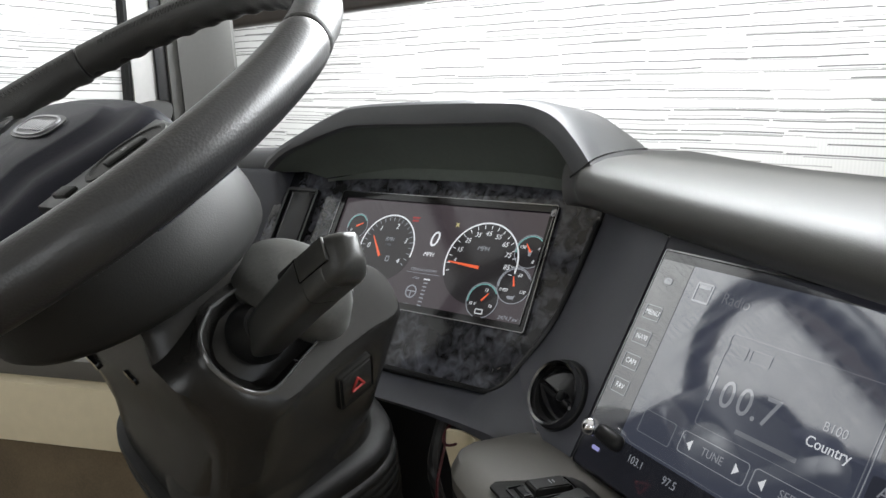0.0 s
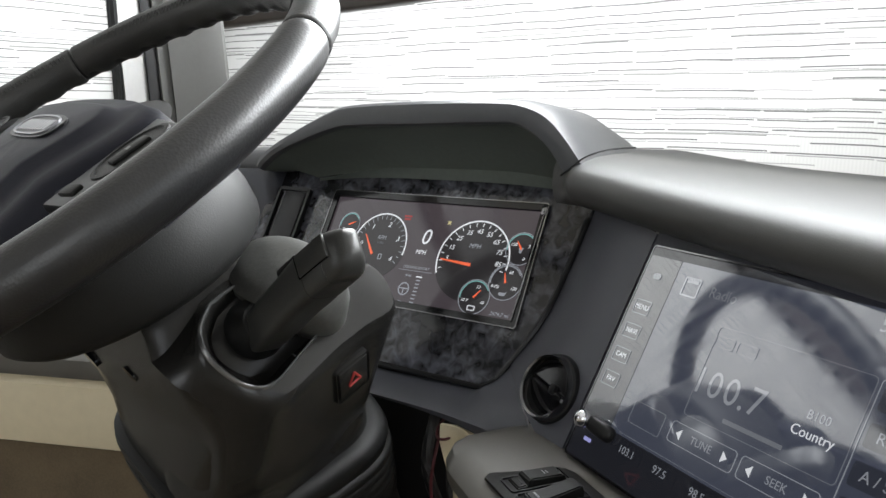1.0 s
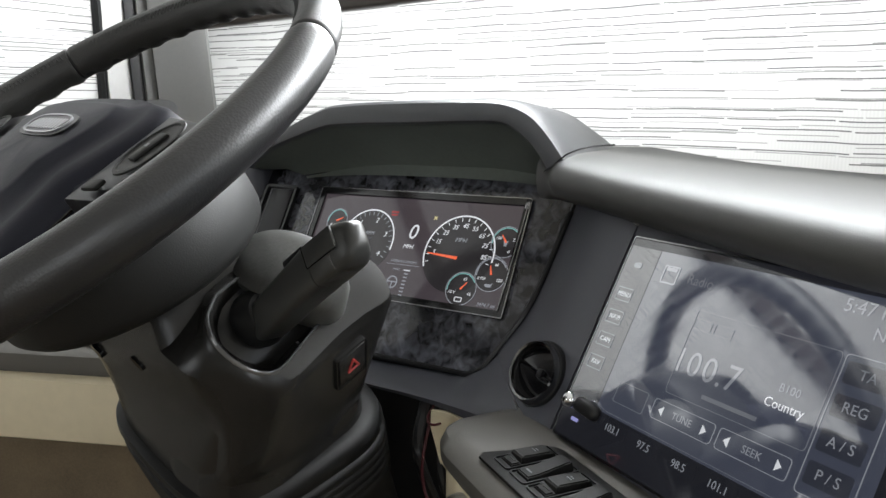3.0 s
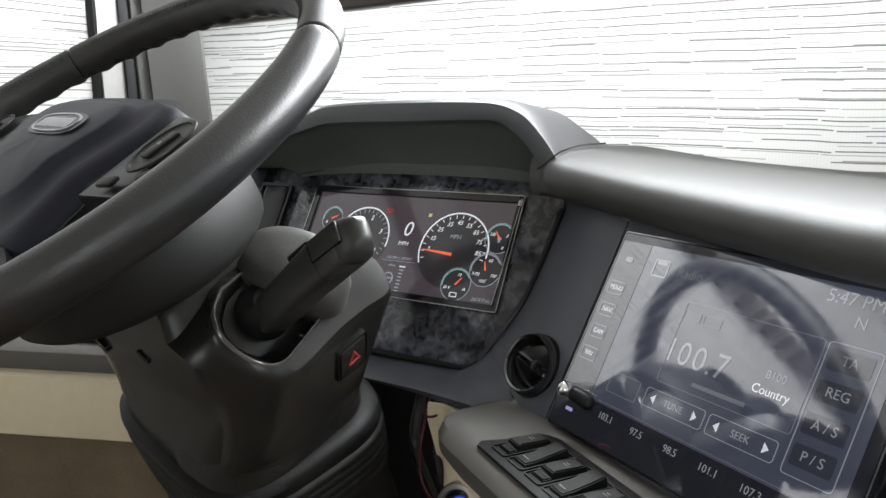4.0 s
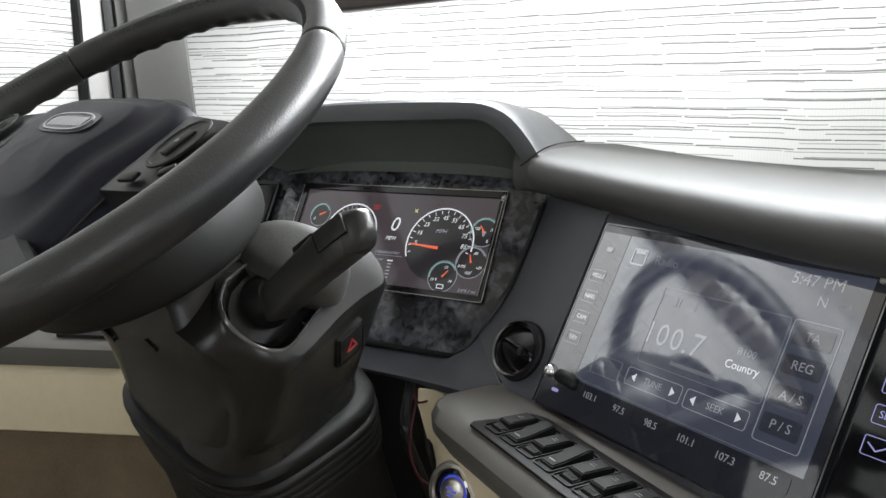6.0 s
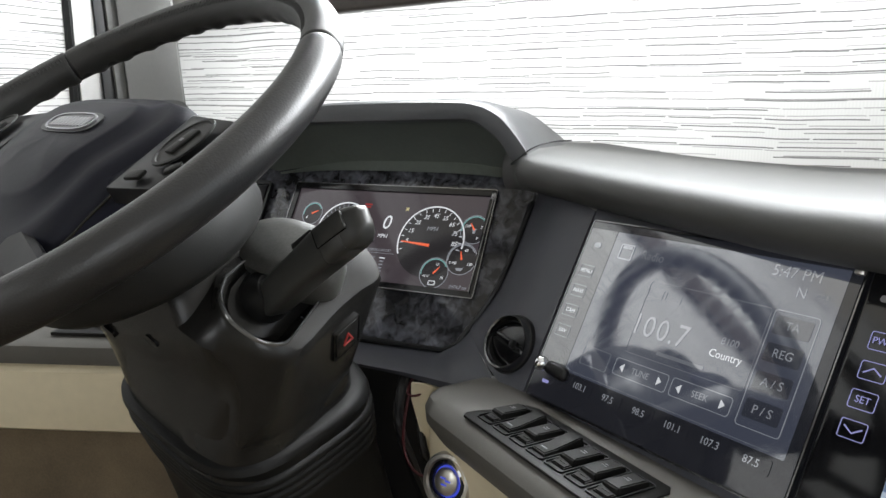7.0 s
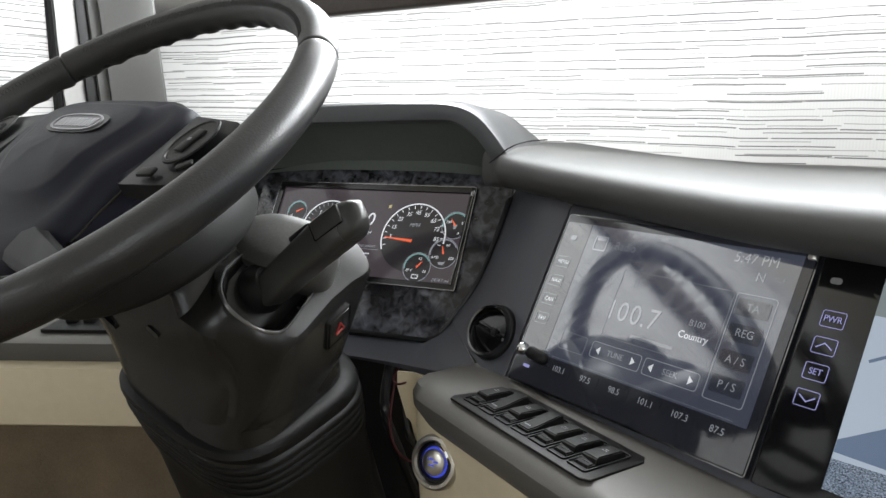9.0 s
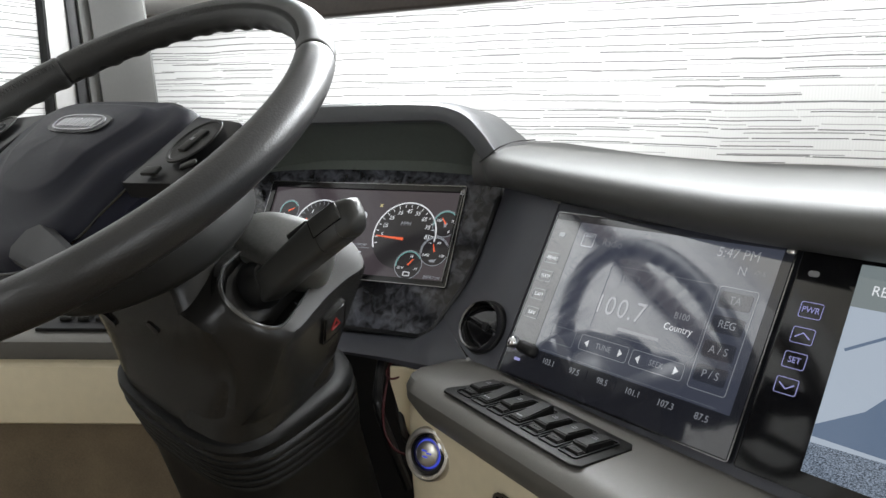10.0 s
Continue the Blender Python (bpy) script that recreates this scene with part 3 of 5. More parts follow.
def ticks(parent, x, y, r0, r1, a0, a1, count, mat, w=0.0008, name="tick_marks"):
    b = None
    for i in range(count):
        a = a0 + (a1 - a0) * i / (count - 1)
        b = box((r1 - r0, w, 0.0002), cl(x, y) @ pose(0, 0, 0, 0, 0, a) @ pose((r0 + r1) / 2, 0, 0.0003), bm=b)
    return part(name, b, mat, parent, "", 0)


def needle(parent, x, y, length, back, width, angle):
    m = cl(x, y) @ pose(0, 0, 0, 0, 0, angle)
    return part("needle", prism([(-back, -width), (length, -width * 0.35), (length, width * 0.35), (-back, width)], 0.0005, 0.0009, m), ORANGE, parent, "", 0)


def dial(x, y, r, a0, a1, ring=INK, width=0.0016):
    d = part("dial", prism([(r * math.cos(2 * math.pi * i / 48), r * math.sin(2 * math.pi * i / 48)) for i in range(48)], 0.0, 0.0002, cl(x, y)), DIALFACE, clus, "", 0)
    part("ring", arc_band(r - width, r, a0, a1, 0.0002, 0.0005, cl(x, y)), ring, d, "", 0)
    return d


# revolution counter
d = dial(0.0965, -0.0625, 0.0415, -12, 222, INK, 0.0018)
ticks(d, 0.0965, -0.0625, 0.0335, 0.0385, -30, 190, 21, INKDIM)
for i, s in enumerate(("4", "3", "2", "1", "0")):
    a = radians(-32 + 53 * i)
    text(s, 0.0088, cl(0.0965 + 0.028 * math.cos(a), -0.0625 + 0.028 * math.sin(a), ZC + 0.0004), INK, d, slant=0.25)
text("RPM", 0.0070, cl(0.0985, -0.0525, ZC + 0.0004), INKDIM, d, slant=0.2)
text("x1000", 0.0042, cl(0.0985, -0.0590, ZC + 0.0004), INKFAINT, d)
needle(d, 0.0910, -0.0740, 0.030, 0.0, 0.0017, 128)
part("fuel_mark", frame_ring(0.0055, 0.007, 0.001, 0.001, 0.0003, 0.0005, cl(0.104, -0.076)), INKDIM, d, "", 0)
# speedometer
d = dial(0.2325, -0.0665, 0.0465, -8, 205, INK, 0.0018)
ticks(d, 0.2325, -0.0665, 0.039, 0.0432, -12, 198, 18, INK)
for i, s in enumerate(("85", "75", "65", "55", "45", "35", "25", "15", "5")):
    a = radians(-2 + 23.0 * i)
    text(s, 0.0078, cl(0.2325 + 0.0335 * math.cos(a), -0.0665 + 0.0335 * math.sin(a), ZC + 0.0004), INK, d, slant=0.25)
text("MPH", 0.0076, cl(0.2313, -0.0505, ZC + 0.0004), INKDIM, d, slant=0.2)
needle(d, 0.2325, -0.0720, 0.041, 0.0, 0.0018, 176)
# small dials
for x, y, r, ring, na, marks in ((0.2885, -0.0475, 0.0185, TEAL, 128, (("150", -0.010, 0.004), ("75", 0.010, 0.003), ("0", 0.006, -0.011))),
                                 (0.2810, -0.0855, 0.0200, INKDIM, 108, (("60", 0.004, 0.011), ("0 PSI", -0.011, -0.006), ("120", 0.0115, -0.006))),
                                 (0.2485, -0.1060, 0.0195, TEAL, 52, (("13", 0.002, 0.011), ("10 V", -0.011, -0.005), ("16", 0.0115, -0.005))),
                                 (0.0400, -0.0400, 0.0165, TEAL, 25, (("0", -0.008, -0.006),)),
                                 (0.0520, -0.1060, 0.0185, INKDIM, 110, (("E", -0.011, -0.006), ("F", 0.011, -0.006)))):
    d = dial(x, y, r, 0, 360, INKDIM, 0.0008)
    part("scale", arc_band(r - 0.0026, r - 0.0013, 30, 190, 0.0003, 0.0005, cl(x, y)), ring, d, "", 0)
    needle(d, x, y, 0.010, 0.001, 0.0011, na)
    for s, dx, dy in marks:
        text(s, 0.0050, cl(x + dx, y + dy, ZC + 0.0004), INK, d, slant=0.2)
# battery, oil and pump signs
part("battery_sign", frame_ring(0.0095, 0.0055, 0.0008, 0.0009, 0.0003, 0.0006, cl(0.2485, -0.1185)), INK, clus, "", 0)
part("oil_sign", prism([(-0.005, 0.0005), (-0.003, 0.0015), (0.003, 0.0015), (0.005, 0.003), (0.003, -0.002), (-0.003, -0.002)], 0.0003, 0.0006, cl(0.2810, -0.0985)), INKDIM, clus, "", 0)
part("pump_sign", frame_ring(0.005, 0.006, 0.0008, 0.001, 0.0003, 0.0006, cl(0.050, -0.1150)), INKDIM, clus, "", 0)
part("brake_sign", prism([(-0.003, 0.003), (0.003, 0.003), (0.0015, -0.001), (0.0015, -0.003), (-0.0015, -0.003), (-0.0015, -0.001)], 0.0003, 0.0006, cl(0.2885, -0.0495)), INKDIM, clus, "", 0)
# centre readings
text("0", 0.0265, cl(0.1625, -0.0465), INK, clus, "speed_reading", 0.15)
text("MPH", 0.0074, cl(0.1612, -0.0645), INK, clus, slant=0.2)
text("STEERING EFFORT", 0.0046, cl(0.1615, -0.0835), INKDIM, clus, slant=0.2)
part("rule", box((0.048, 0.0005, 0.0002), cl(0.1615, -0.0873)), INKDIM, clus, "", 0)
text("MORE", 0.0036, cl(0.1540, -0.0935), INKDIM, clus, slant=0.2)
text("LESS", 0.0036, cl(0.1515, -0.1250), INKDIM, clus, slant=0.2)
b = arc_band(0.0062, 0.0078, 0, 360, 0, 0.0003, cl(0.1535, -0.1095))
b = box((0.013, 0.0014, 0.0003), cl(0.1535, -0.1090, ZC + 0.0002), bm=b)
b = box((0.0014, 0.006, 0.0003), cl(0.1535, -0.1125, ZC + 0.0002), bm=b)
part("wheel_sign", b, INKDIM, clus, "", 0)
for i in range(9):
    part("effort_bar", box((0.0085 if i == 0 else 0.0055, 0.0014, 0.0003), cl(0.1700, -0.0935 - 0.0043 * i)), INK if i == 0 else INKDIM, clus, "", 0)
text("2474.7 mi", 0.0058, cl(0.2840, -0.1205), INKDIM, clus, "distance_reading", 0.2)
part("warning_bar", box((0.011, 0.0022, 0.0003), cl(0.1275, -0.0225)), REDINK, clus, "", 0)
part("warning_bar", box((0.009, 0.0022, 0.0003), cl(0.1275, -0.0262)), REDINK, clus, "", 0)
b = prism([(0.0034 * (1 if k % 2 else 0.45) * math.cos(k * math.pi / 4), 0.0034 * (1 if k % 2 else 0.45) * math.sin(k * math.pi / 4)) for k in range(8)], 0, 0.0003, cl(0.1886, -0.0262))
part("lamp_sign", b, YELLOWINK, clus, "", 0)

# ---- radio ----
ZR = 0.0072
radio = thing("touch_radio", "glossy black touch screen radio showing a tuned station", "radio", RAD @ Vector((0.138, -0.088, 0)))
part("body", prism(rounded(0.2765, 0.1775, 0.002, 0.1385, -0.0885), -0.01, 0.006, RAD, 0.0012), GLOSSBLACK, radio, "gloss black body")
part("cover", prism(rounded(0.2745, 0.1755, 0.0015, 0.1385, -0.0885), 0.0062, 0.0068, RAD), RADIOGLASS, radio, "", 0)
part("screen", prism(rounded(0.2290, 0.1370, 0.0008, 0.1525, -0.0760), 0.0066, 0.0070, RAD), RADIOSCREEN, radio, "grey lit screen", 0)
# added piece over the cover that stands in for a brighter reflection
part("reflecting_strip", prism(rounded(0.0355, 0.1370, 0.0008, 0.0196, -0.0760), 0.0066, 0.0070, RAD), REFLECTSTRIP, radio, "touch key strip of the glossy cover with its reflection brightened", 0)
part("edge_trim", frame_ring(0.2785, 0.1795, 0.003, 0.0011, 0.0, 0.0066, RAD, 0.1385, -0.0885), DARKCHROME, radio, "thin bright edge")


def rd(x, y, z=ZR):
    return RAD @ pose(x, y, z)


for i, s in enumerate(("MENU", "NAVI", "CAM", "FAV")):
    k = part("key", frame_ring(0.0185, 0.0115, 0.0012, 0.0005, 0, 0.0002, rd(0.0160, -0.0500 - 0.0201 * i)), RDIM, radio, "", 0)
    text(s, 0.0058, rd(0.0160, -0.0500 - 0.0201 * i), RINK, k)
part("key_dot", prism(rounded(0.009, 0.005, 0.0024), 0, 0.0002, rd(0.018, -0.0235)), RFAINT, radio, "", 0)
part("radio_sign", frame_ring(0.0170, 0.0150, 0.0015, 0.0014, 0, 0.0002, rd(0.0570, -0.0250)), RDIM, radio, "", 0)
part("radio_sign", box((0.012, 0.003, 0.0002), rd(0.0570, -0.0205)), RDIM, radio, "", 0)
text("Radio", 0.0115, rd(0.0895, -0.0248), RFAINT, radio)
text("5:47 PM", 0.0125, rd(0.2280, -0.0168), RDIM, radio)
text("N", 0.0110, rd(0.2366, -0.0305), RDIM, radio)
text("IDLE", 0.0052, rd(0.2530, -0.0300), RFAINT, radio)
part("panel_outline", frame_ring(0.1210, 0.0650, 0.003, 0.0005, 0, 0.0002, rd(0.1590, -0.0775)), RFAINT, radio, "", 0)
part("panel_outline", frame_ring(0.0370, 0.0880, 0.003, 0.0006, 0, 0.0002, rd(0.2400, -0.0890)), RDIM, radio, "", 0)
part("panel_outline", frame_ring(0.0340, 0.0170, 0.002, 0.0005, 0, 0.0002, rd(0.0690, -0.1245)), RFAINT, radio, "", 0)
for x in (0.108, 0.128):
    part("preset_box", frame_ring(0.0170, 0.0080, 0.001, 0.0004, 0, 0.0002, rd(x, -0.0555)), RFAINT, radio, "", 0)
for c, x in zip("100.7", (0.1010, 0.1150, 0.1300, 0.1400, 0.1505)):
    text(c, 0.0260, rd(x, -0.0850), RDIM, radio, "digit")
text("B100", 0.0080, rd(0.1950, -0.0785), RDIM, radio)
text("Country", 0.0088, rd(0.1950, -0.0895), RINK, radio)
part("song_line", box((0.048, 0.0030, 0.0002), rd(0.1560, -0.1030)), RFAINT, radio, "", 0)
for x, s, w in ((0.1235, "TUNE", 0.0600), (0.1860, "SEEK", 0.0580)):
    k = part("key", frame_ring(w, 0.0150, 0.003, 0.0006, 0, 0.0002, rd(x, -0.1238)), RDIM, radio, "", 0)
    text(s, 0.0075, rd(x, -0.1238), RDIM, k)
    for sgn in (-1, 1):
        part("arrow", prism([(sgn * 0.0235, 0), (sgn * 0.0190, 0.0036), (sgn * 0.0190, -0.0036)], 0, 0.0002, rd(x, -0.1238)), RINK, k, "", 0)
for y, s in ((-0.0768, "REG"), (-0.0985, "A / S"), (-0.1190, "P / S"), (-0.0560, "TA")):
    k = part("key", prism(rounded(0.0300, 0.0140, 0.002), 0, 0.0001, rd(0.2395, y)), KEYPLATE, radio, "", 0)
    text(s, 0.0092, rd(0.2395, y, ZR + 0.0002), RDIM if s != "TA" else RFAINT, k)
part("rule", box((0.205, 0.0004, 0.0002), rd(0.152, -0.1425)), RFAINT, radio, "", 0)
for i, s in enumerate(("103.1", "97.5", "98.5", "101.1", "107.3", "87.5")):
    k = part("key", prism(rounded(0.0310, 0.0115, 0.002), 0, 0.0001, rd(0.0640 + 0.0361 * i, -0.1530)), RADIOGLASS, radio, "", 0)
    text(s, 0.0080, rd(0.0640 + 0.0361 * i, -0.1530, ZR + 0.0002), RDIM, k)
part("aux_plug", turned([(0.002, 0.0), (0.0040, 0.0010), (0.0054, 0.0035), (0.0056, 0.0055), (0.0050, 0.0080), (0.0034, 0.0098), (0.0012, 0.0106)], RAD @ pose(0.0235, -0.1450, 0.0150) @ Matrix.Scale(1.25, 4) @ pose(0, 0, 0, 12, -25, 0), 24), CHROME, radio, "round chrome plug knob")
part("aux_stem", box((0.026, 0.013, 0.011), RAD @ pose(0.0345, -0.1475, 0.0115, 0, 12, -6), 0.005, 3), SATIN, radio, "gloss black plug body")
part("aux_label", prism(rounded(0.009, 0.003, 0.001), 0, 0.0002, rd(0.0200, -0.1600)), KEYINK, radio, "", 0)
for x in (0.2705,):
    part("corner_clip", box((0.008, 0.012, 0.006), RAD @ pose(x + 0.002, -0.004, 0.006), 0.002), NICKEL, radio)

# ---- rear view monitor ----
mon = thing("rear_view_monitor", "black monitor showing a pale rear camera picture", "monitor", RAD @ Vector((0.40, -0.088, 0)))
part("body", prism(rounded(0.262, 0.180, 0.002, 0.4130, -0.0885), -0.01, 0.006, RAD, 0.0012), GLOSSBLACK, mon, "gloss black body")
SKYPIC, WALLPIC = glow("picture_haze", (0.42, 0.50, 0.52), 0.40), glow("picture_pale", (0.60, 0.70, 0.84), 0.60)
BLUEPIC, GRAVELPIC = glow("picture_blue", (0.22, 0.32, 0.50), 0.45), glow("picture_gravel", (0.10, 0.14, 0.20), 0.9)
nt = GRAVELPIC.node_tree
tex, rmp = nt.nodes.new("ShaderNodeTexNoise"), nt.nodes.new("ShaderNodeValToRGB")
mp, co = nt.nodes.new("ShaderNodeMapping"), nt.nodes.new("ShaderNodeTexCoord")
mp.inputs["Scale"].default_value = (1, 2.2, 2.2)
tex.inputs["Scale"].default_value, tex.inputs["Detail"].default_value = 620, 3
rmp.color_ramp.elements[0].position, rmp.color_ramp.elements[0].color = 0.34, (0.02, 0.03, 0.045, 1)
rmp.color_ramp.elements[1].position, rmp.color_ramp.elements[1].color = 0.70, (0.30, 0.37, 0.48, 1)
nt.links.new(co.outputs["Object"], mp.inputs[0])
nt.links.new(mp.outputs[0], tex.inputs[0])
nt.links.new(tex.outputs[0], rmp.inputs[0])
nt.links.new(rmp.outputs[0], nt.nodes["Principled BSDF"].inputs["Emission Color"])
MON = RAD @ pose(0.010, 0, 0)
scr = part("screen", prism([(0.3190, -0.0100), (0.5200, -0.0100), (0.5200, -0.1640), (0.3225, -0.1640)], 0.0062, 0.0066, MON), WALLPIC, mon, "pale lit picture", 0)
part("picture_top", prism([(0.3190, -0.0100), (0.5200, -0.0100), (0.5200, -0.0420), (0.3198, -0.0420)], 0, 0.0002, MON @ pose(0, 0, 0.0067)), SKYPIC, scr, "", 0)
part("picture_field", prism([(0.3220, -0.1300), (0.352, -0.112), (0.372, -0.088), (0.40, -0.070), (0.45, -0.052), (0.5200, -0.044), (0.5200, -0.138), (0.3222, -0.1385)], 0, 0.0002, MON @ pose(0, 0, 0.0067)), BLUEPIC, scr, "", 0)
part("picture_gravel", prism([(0.3222, -0.1430), (0.5200, -0.1340), (0.5200, -0.1640), (0.3225, -0.1640)], 0, 0.0002, MON @ pose(0, 0, 0.0069)), GRAVELPIC, scr, "", 0)
part("picture_line", box((0.056, 0.0022, 0.0002), MON @ pose(0.350, -0.060, 0.0070, 0, 0, 30)), BLUEPIC, scr, "", 0)
text("REAR", 0.0105, MON @ pose(0.3440, -0.0285, 0.0072), INK, scr)
for y, s in ((-0.0508, "PWR"), (-0.0708, "up"), (-0.0902, "SET"), (-0.1100, "down")):
    k = part("key", frame_ring(0.0180, 0.0125, 0.0018, 0.0005, 0.0062, 0.0065, RAD, 0.3025, y), KEYINK, mon, "", 0)
    if len(s) == 3:
        text(s, 0.0066, RAD @ pose(0.3025, y, 0.0066), KEYINK, k)
    else:
        g = 1 if s == "up" else -1
        part("arrow", tube([RAD @ Vector((0.3025 - 0.006, y - g * 0.0018, 0.0064)), RAD @ Vector((0.3025, y + g * 0.0022, 0.0064)), RAD @ Vector((0.3025 + 0.006, y - g * 0.0018, 0.0064))], 0.0005, 6), KEYINK, k, "", 0)
part("sensor", prism(rounded(0.009, 0.0048, 0.0022), 0.0060, 0.0064, RAD @ pose(0.2955, -0.0225, 0)), GREYINK, mon)

# ---- round air vent ----
V = frame_of((0.93, -0.33, 0.05), (0.12, 0.44, 0.90), (0.3945, -0.148, 0.5965)) @ Matrix.Scale(0.91, 4)
rv = thing("round_vent", "round gloss black air vent with a dark chrome ring", "vent", V.translation)
part("ring", turned([(0.0260, 0.003), (0.0275, 0.008), (0.0295, 0.0092), (0.0305, 0.006), (0.0310, -0.012)], V, 48, caps=False), DARKCHROME, rv, "dark chrome ring")
part("flange", turned([(0.0310, -0.02), (0.0340, -0.004), (0.0325, 0.001), (0.0308, 0.002)], V, 48, caps=False), SATIN, rv)
part("bowl", turned([(0.0268, 0.005), (0.0255, -0.002), (0.020, -0.010), (0.001, -0.013)], V, 40, caps=False), RUBBER, rv)
for lean, lo, hi in ((-14, 4, 176), (16, 184, 356)):
    half = [(0.0256 * math.cos(radians(lo + (hi - lo) * k / 20)), 0.0256 * math.sin(radians(lo + (hi - lo) * k / 20))) for k in range(21)]
    part("flap", prism(half, -0.0035, 0.0, V @ pose(0, 0, 0, 0, 0, -14) @ pose(0, 0, 0.0030, lean, 0, 0), 0.0008), GLOSSBLACK, rv, "gloss black flap")
part("disc_rib", box((0.040, 0.0012, 0.004), V @ pose(0.001, 0.000, 0.0036, 0, 0, -14), 0.0005, 1), GLOSSBLACK, rv)
part("tab", box((0.007, 0.010, 0.006), V @ pose(0.009, 0.000, 0.0045, 0, 0, -14), 0.002), SATIN, rv)
part("mark", box((0.002, 0.003, 0.001), V @ pose(0.0285, -0.007, 0.0092)), GREYINK, rv)

# ---- switch shelf and the panel under it ----
S = frame_of((0.8548, -0.5189, 0.0), (0.5189, 0.8548, 0.0), (0.449, -0.175, 0.0))


def along(prof, u0, u1, n=24, end=0.0):
    """A moulding drawn along the shelf line; its left end is drawn in and rounded."""
    rings = []
    for i in range(n + 1):
        f = i / n
        u = u0 + (u1 - u0) * f * f
        s = min(1.0, ((u - u0) / end) if end else 1.0)
        s = math.sqrt(max(0.0, 1 - (1 - s) ** 2))
        cz = sum(z for o, z in prof) / len(prof)
        rings.append([S @ Vector((u, -o if o < 0.02 else -(0.045 + (o - 0.045) * (0.55 + 0.45 * s)), cz + (z - cz) * (0.75 + 0.25 * s))) for o, z in prof])
    return loft(rings)


shelf = thing("switch_shelf", "grey moulded shelf with a row of rocker switches below the radio", "shelf", S @ Vector((0.1, -0.05, 0.53)))
part("moulding", along([(-0.02, 0.560), (0.02, 0.561), (0.085, 0.5600), (0.098, 0.556), (0.105, 0.546), (0.104, 0.534), (0.090, 0.514), (0.0, 0.512), (-0.02, 0.512)], -0.082, 0.80, 40, 0.05), GREY, shelf)
plate = part("switch_plate", prism([(-0.004, -0.088), (0.001, -0.094), (0.180, -0.094), (0.188, -0.089), (0.188, -0.034), (0.182, -0.027), (0.020, -0.027), (0.010, -0.031)], 0.0, 0.0022, S @ pose(0, 0, 0.5600), 0.0010), SWITCH, shelf, "black plate")
for i in range(7):
    u = 0.0200 + 0.0245 * i
    part("socket", frame_ring(0.0222, 0.050, 0.003, 0.0014, 0.0018, 0.0036, S @ pose(u, -0.061, 0.560)), SATIN, plate)
for i in range(7):
    u = 0.0200 + 0.0245 * i
    up = (3, 9, 3, 9, -6, 4, 3)[i]
    sw = thing("rocker_switch", "black rocker switch pressed " + ("in" if up > 7 else "out") + " on the grey shelf", "switch", S @ Vector((u, -0.061, 0.565)), "switches on the shelf")
    m = S @ pose(u, -0.060, 0.5628) @ Matrix.Diagonal((0.88, 0.90, 0.85, 1))
    wedge = up > 7
    prof = ((-0.0225, 0.0), (-0.0220, 0.0030), (-0.0100, 0.0036), (0.0060, 0.0064), (0.0190, 0.0088), (0.0215, 0.0080), (0.0225, 0.0)) if wedge else \
           ((-0.0225, 0.0), (-0.0220, 0.0016), (-0.0135, 0.0018), (-0.0115, 0.0060), (-0.0095, 0.0068), (0.0190, 0.0054), (0.0225, 0.0))
    bm = loft([[m @ Vector((sx * (0.0084 if zz else 0.0090), y, -0.004 if not zz else z)) for sx, zz in ((-1, 0), (-1, 1), (1, 1), (1, 0))] for y, z in prof])
    bmesh.ops.bevel(bm, geom=[e for e in bm.edges if e.calc_length() > 0.006], offset=0.0010, segments=2, affect="EDGES")
    part("rocker", bm, SWITCH, sw)
    if wedge:
        part("lens", box((0.0085, 0.0016, 0.0005), m @ pose(0, -0.0160, 0.0040, 6, 0, 0)), GREYINK, sw)
    else:
        part("sign", box((0.0062, 0.0009, 0.0004), m @ pose(0, 0.0050, 0.0062, -3, 0, 0)), GREYINK, sw)
        part("sign", box((0.0045, 0.0009, 0.0004), m @ pose(0, 0.0080, 0.0060, -3, 0, 0)), GREYINK, sw)
        part("lens", box((0.0085, 0.0014, 0.0005), m @ pose(0, -0.0160, 0.0019)), SATIN, sw)


def lower_panel():
    line = curve([(0.2775, -0.151, 0), (0.300, -0.146, 0), (0.318, -0.160, 0), (0.327, -0.186, 0), (0.342, -0.214, 0), (0.375, -0.233, 0), (0.42, -0.253, 0), (0.48, -0.292, 0), (0.60, -0.368, 0), (0.80, -0.47, 0), (1.1, -0.52, 0), (1.85, -0.5, 0)], 6)
    rings = []
    for z, inn in ((0.532, 0.002), (0.515, 0.0), (0.46, 0.0), (0.40, 0.006), (0.30, 0.03), (0.10, 0.06), (0.0, 0.06)):
        rings.append([Vector((p.x + inn * 0.3 + 0.33 * min(0.12, 0.52 - min(z, 0.52)) * max(0.0, 1 - (p.x - 0.2775) / 0.06), p.y + inn, z)) for p in line])
    return slab(rings, 0.006)


part("lower_panel", lower_panel(), CREAM, dash, "cream panel below the switch shelf")
B = frame_of((0.985, -0.12, 0.0), (0.0, 0.27, 0.96), (0.3750, -0.2345, 0.4815))
start = thing("start_button", "round push start button with a blue lit ring and nickel bezel", "button", B.translation)
part("bezel", turned([(0.0285, 0.0), (0.0280, 0.004), (0.0255, 0.0075), (0.0220, 0.0078), (0.0205, 0.005)], B, 48, caps=False), NICKEL, start, "satin nickel bezel")
part("ring", turned([(0.0208, 0.001), (0.0205, 0.0052), (0.0165, 0.0058), (0.0150, 0.003)], B, 40, caps=False), GLOSSBLACK, start)
part("light", turned([(0.0152, 0.003), (0.0140, 0.0050), (0.0128, 0.003)], B, 40, caps=False), BLUELED, start, "blue lit ring")
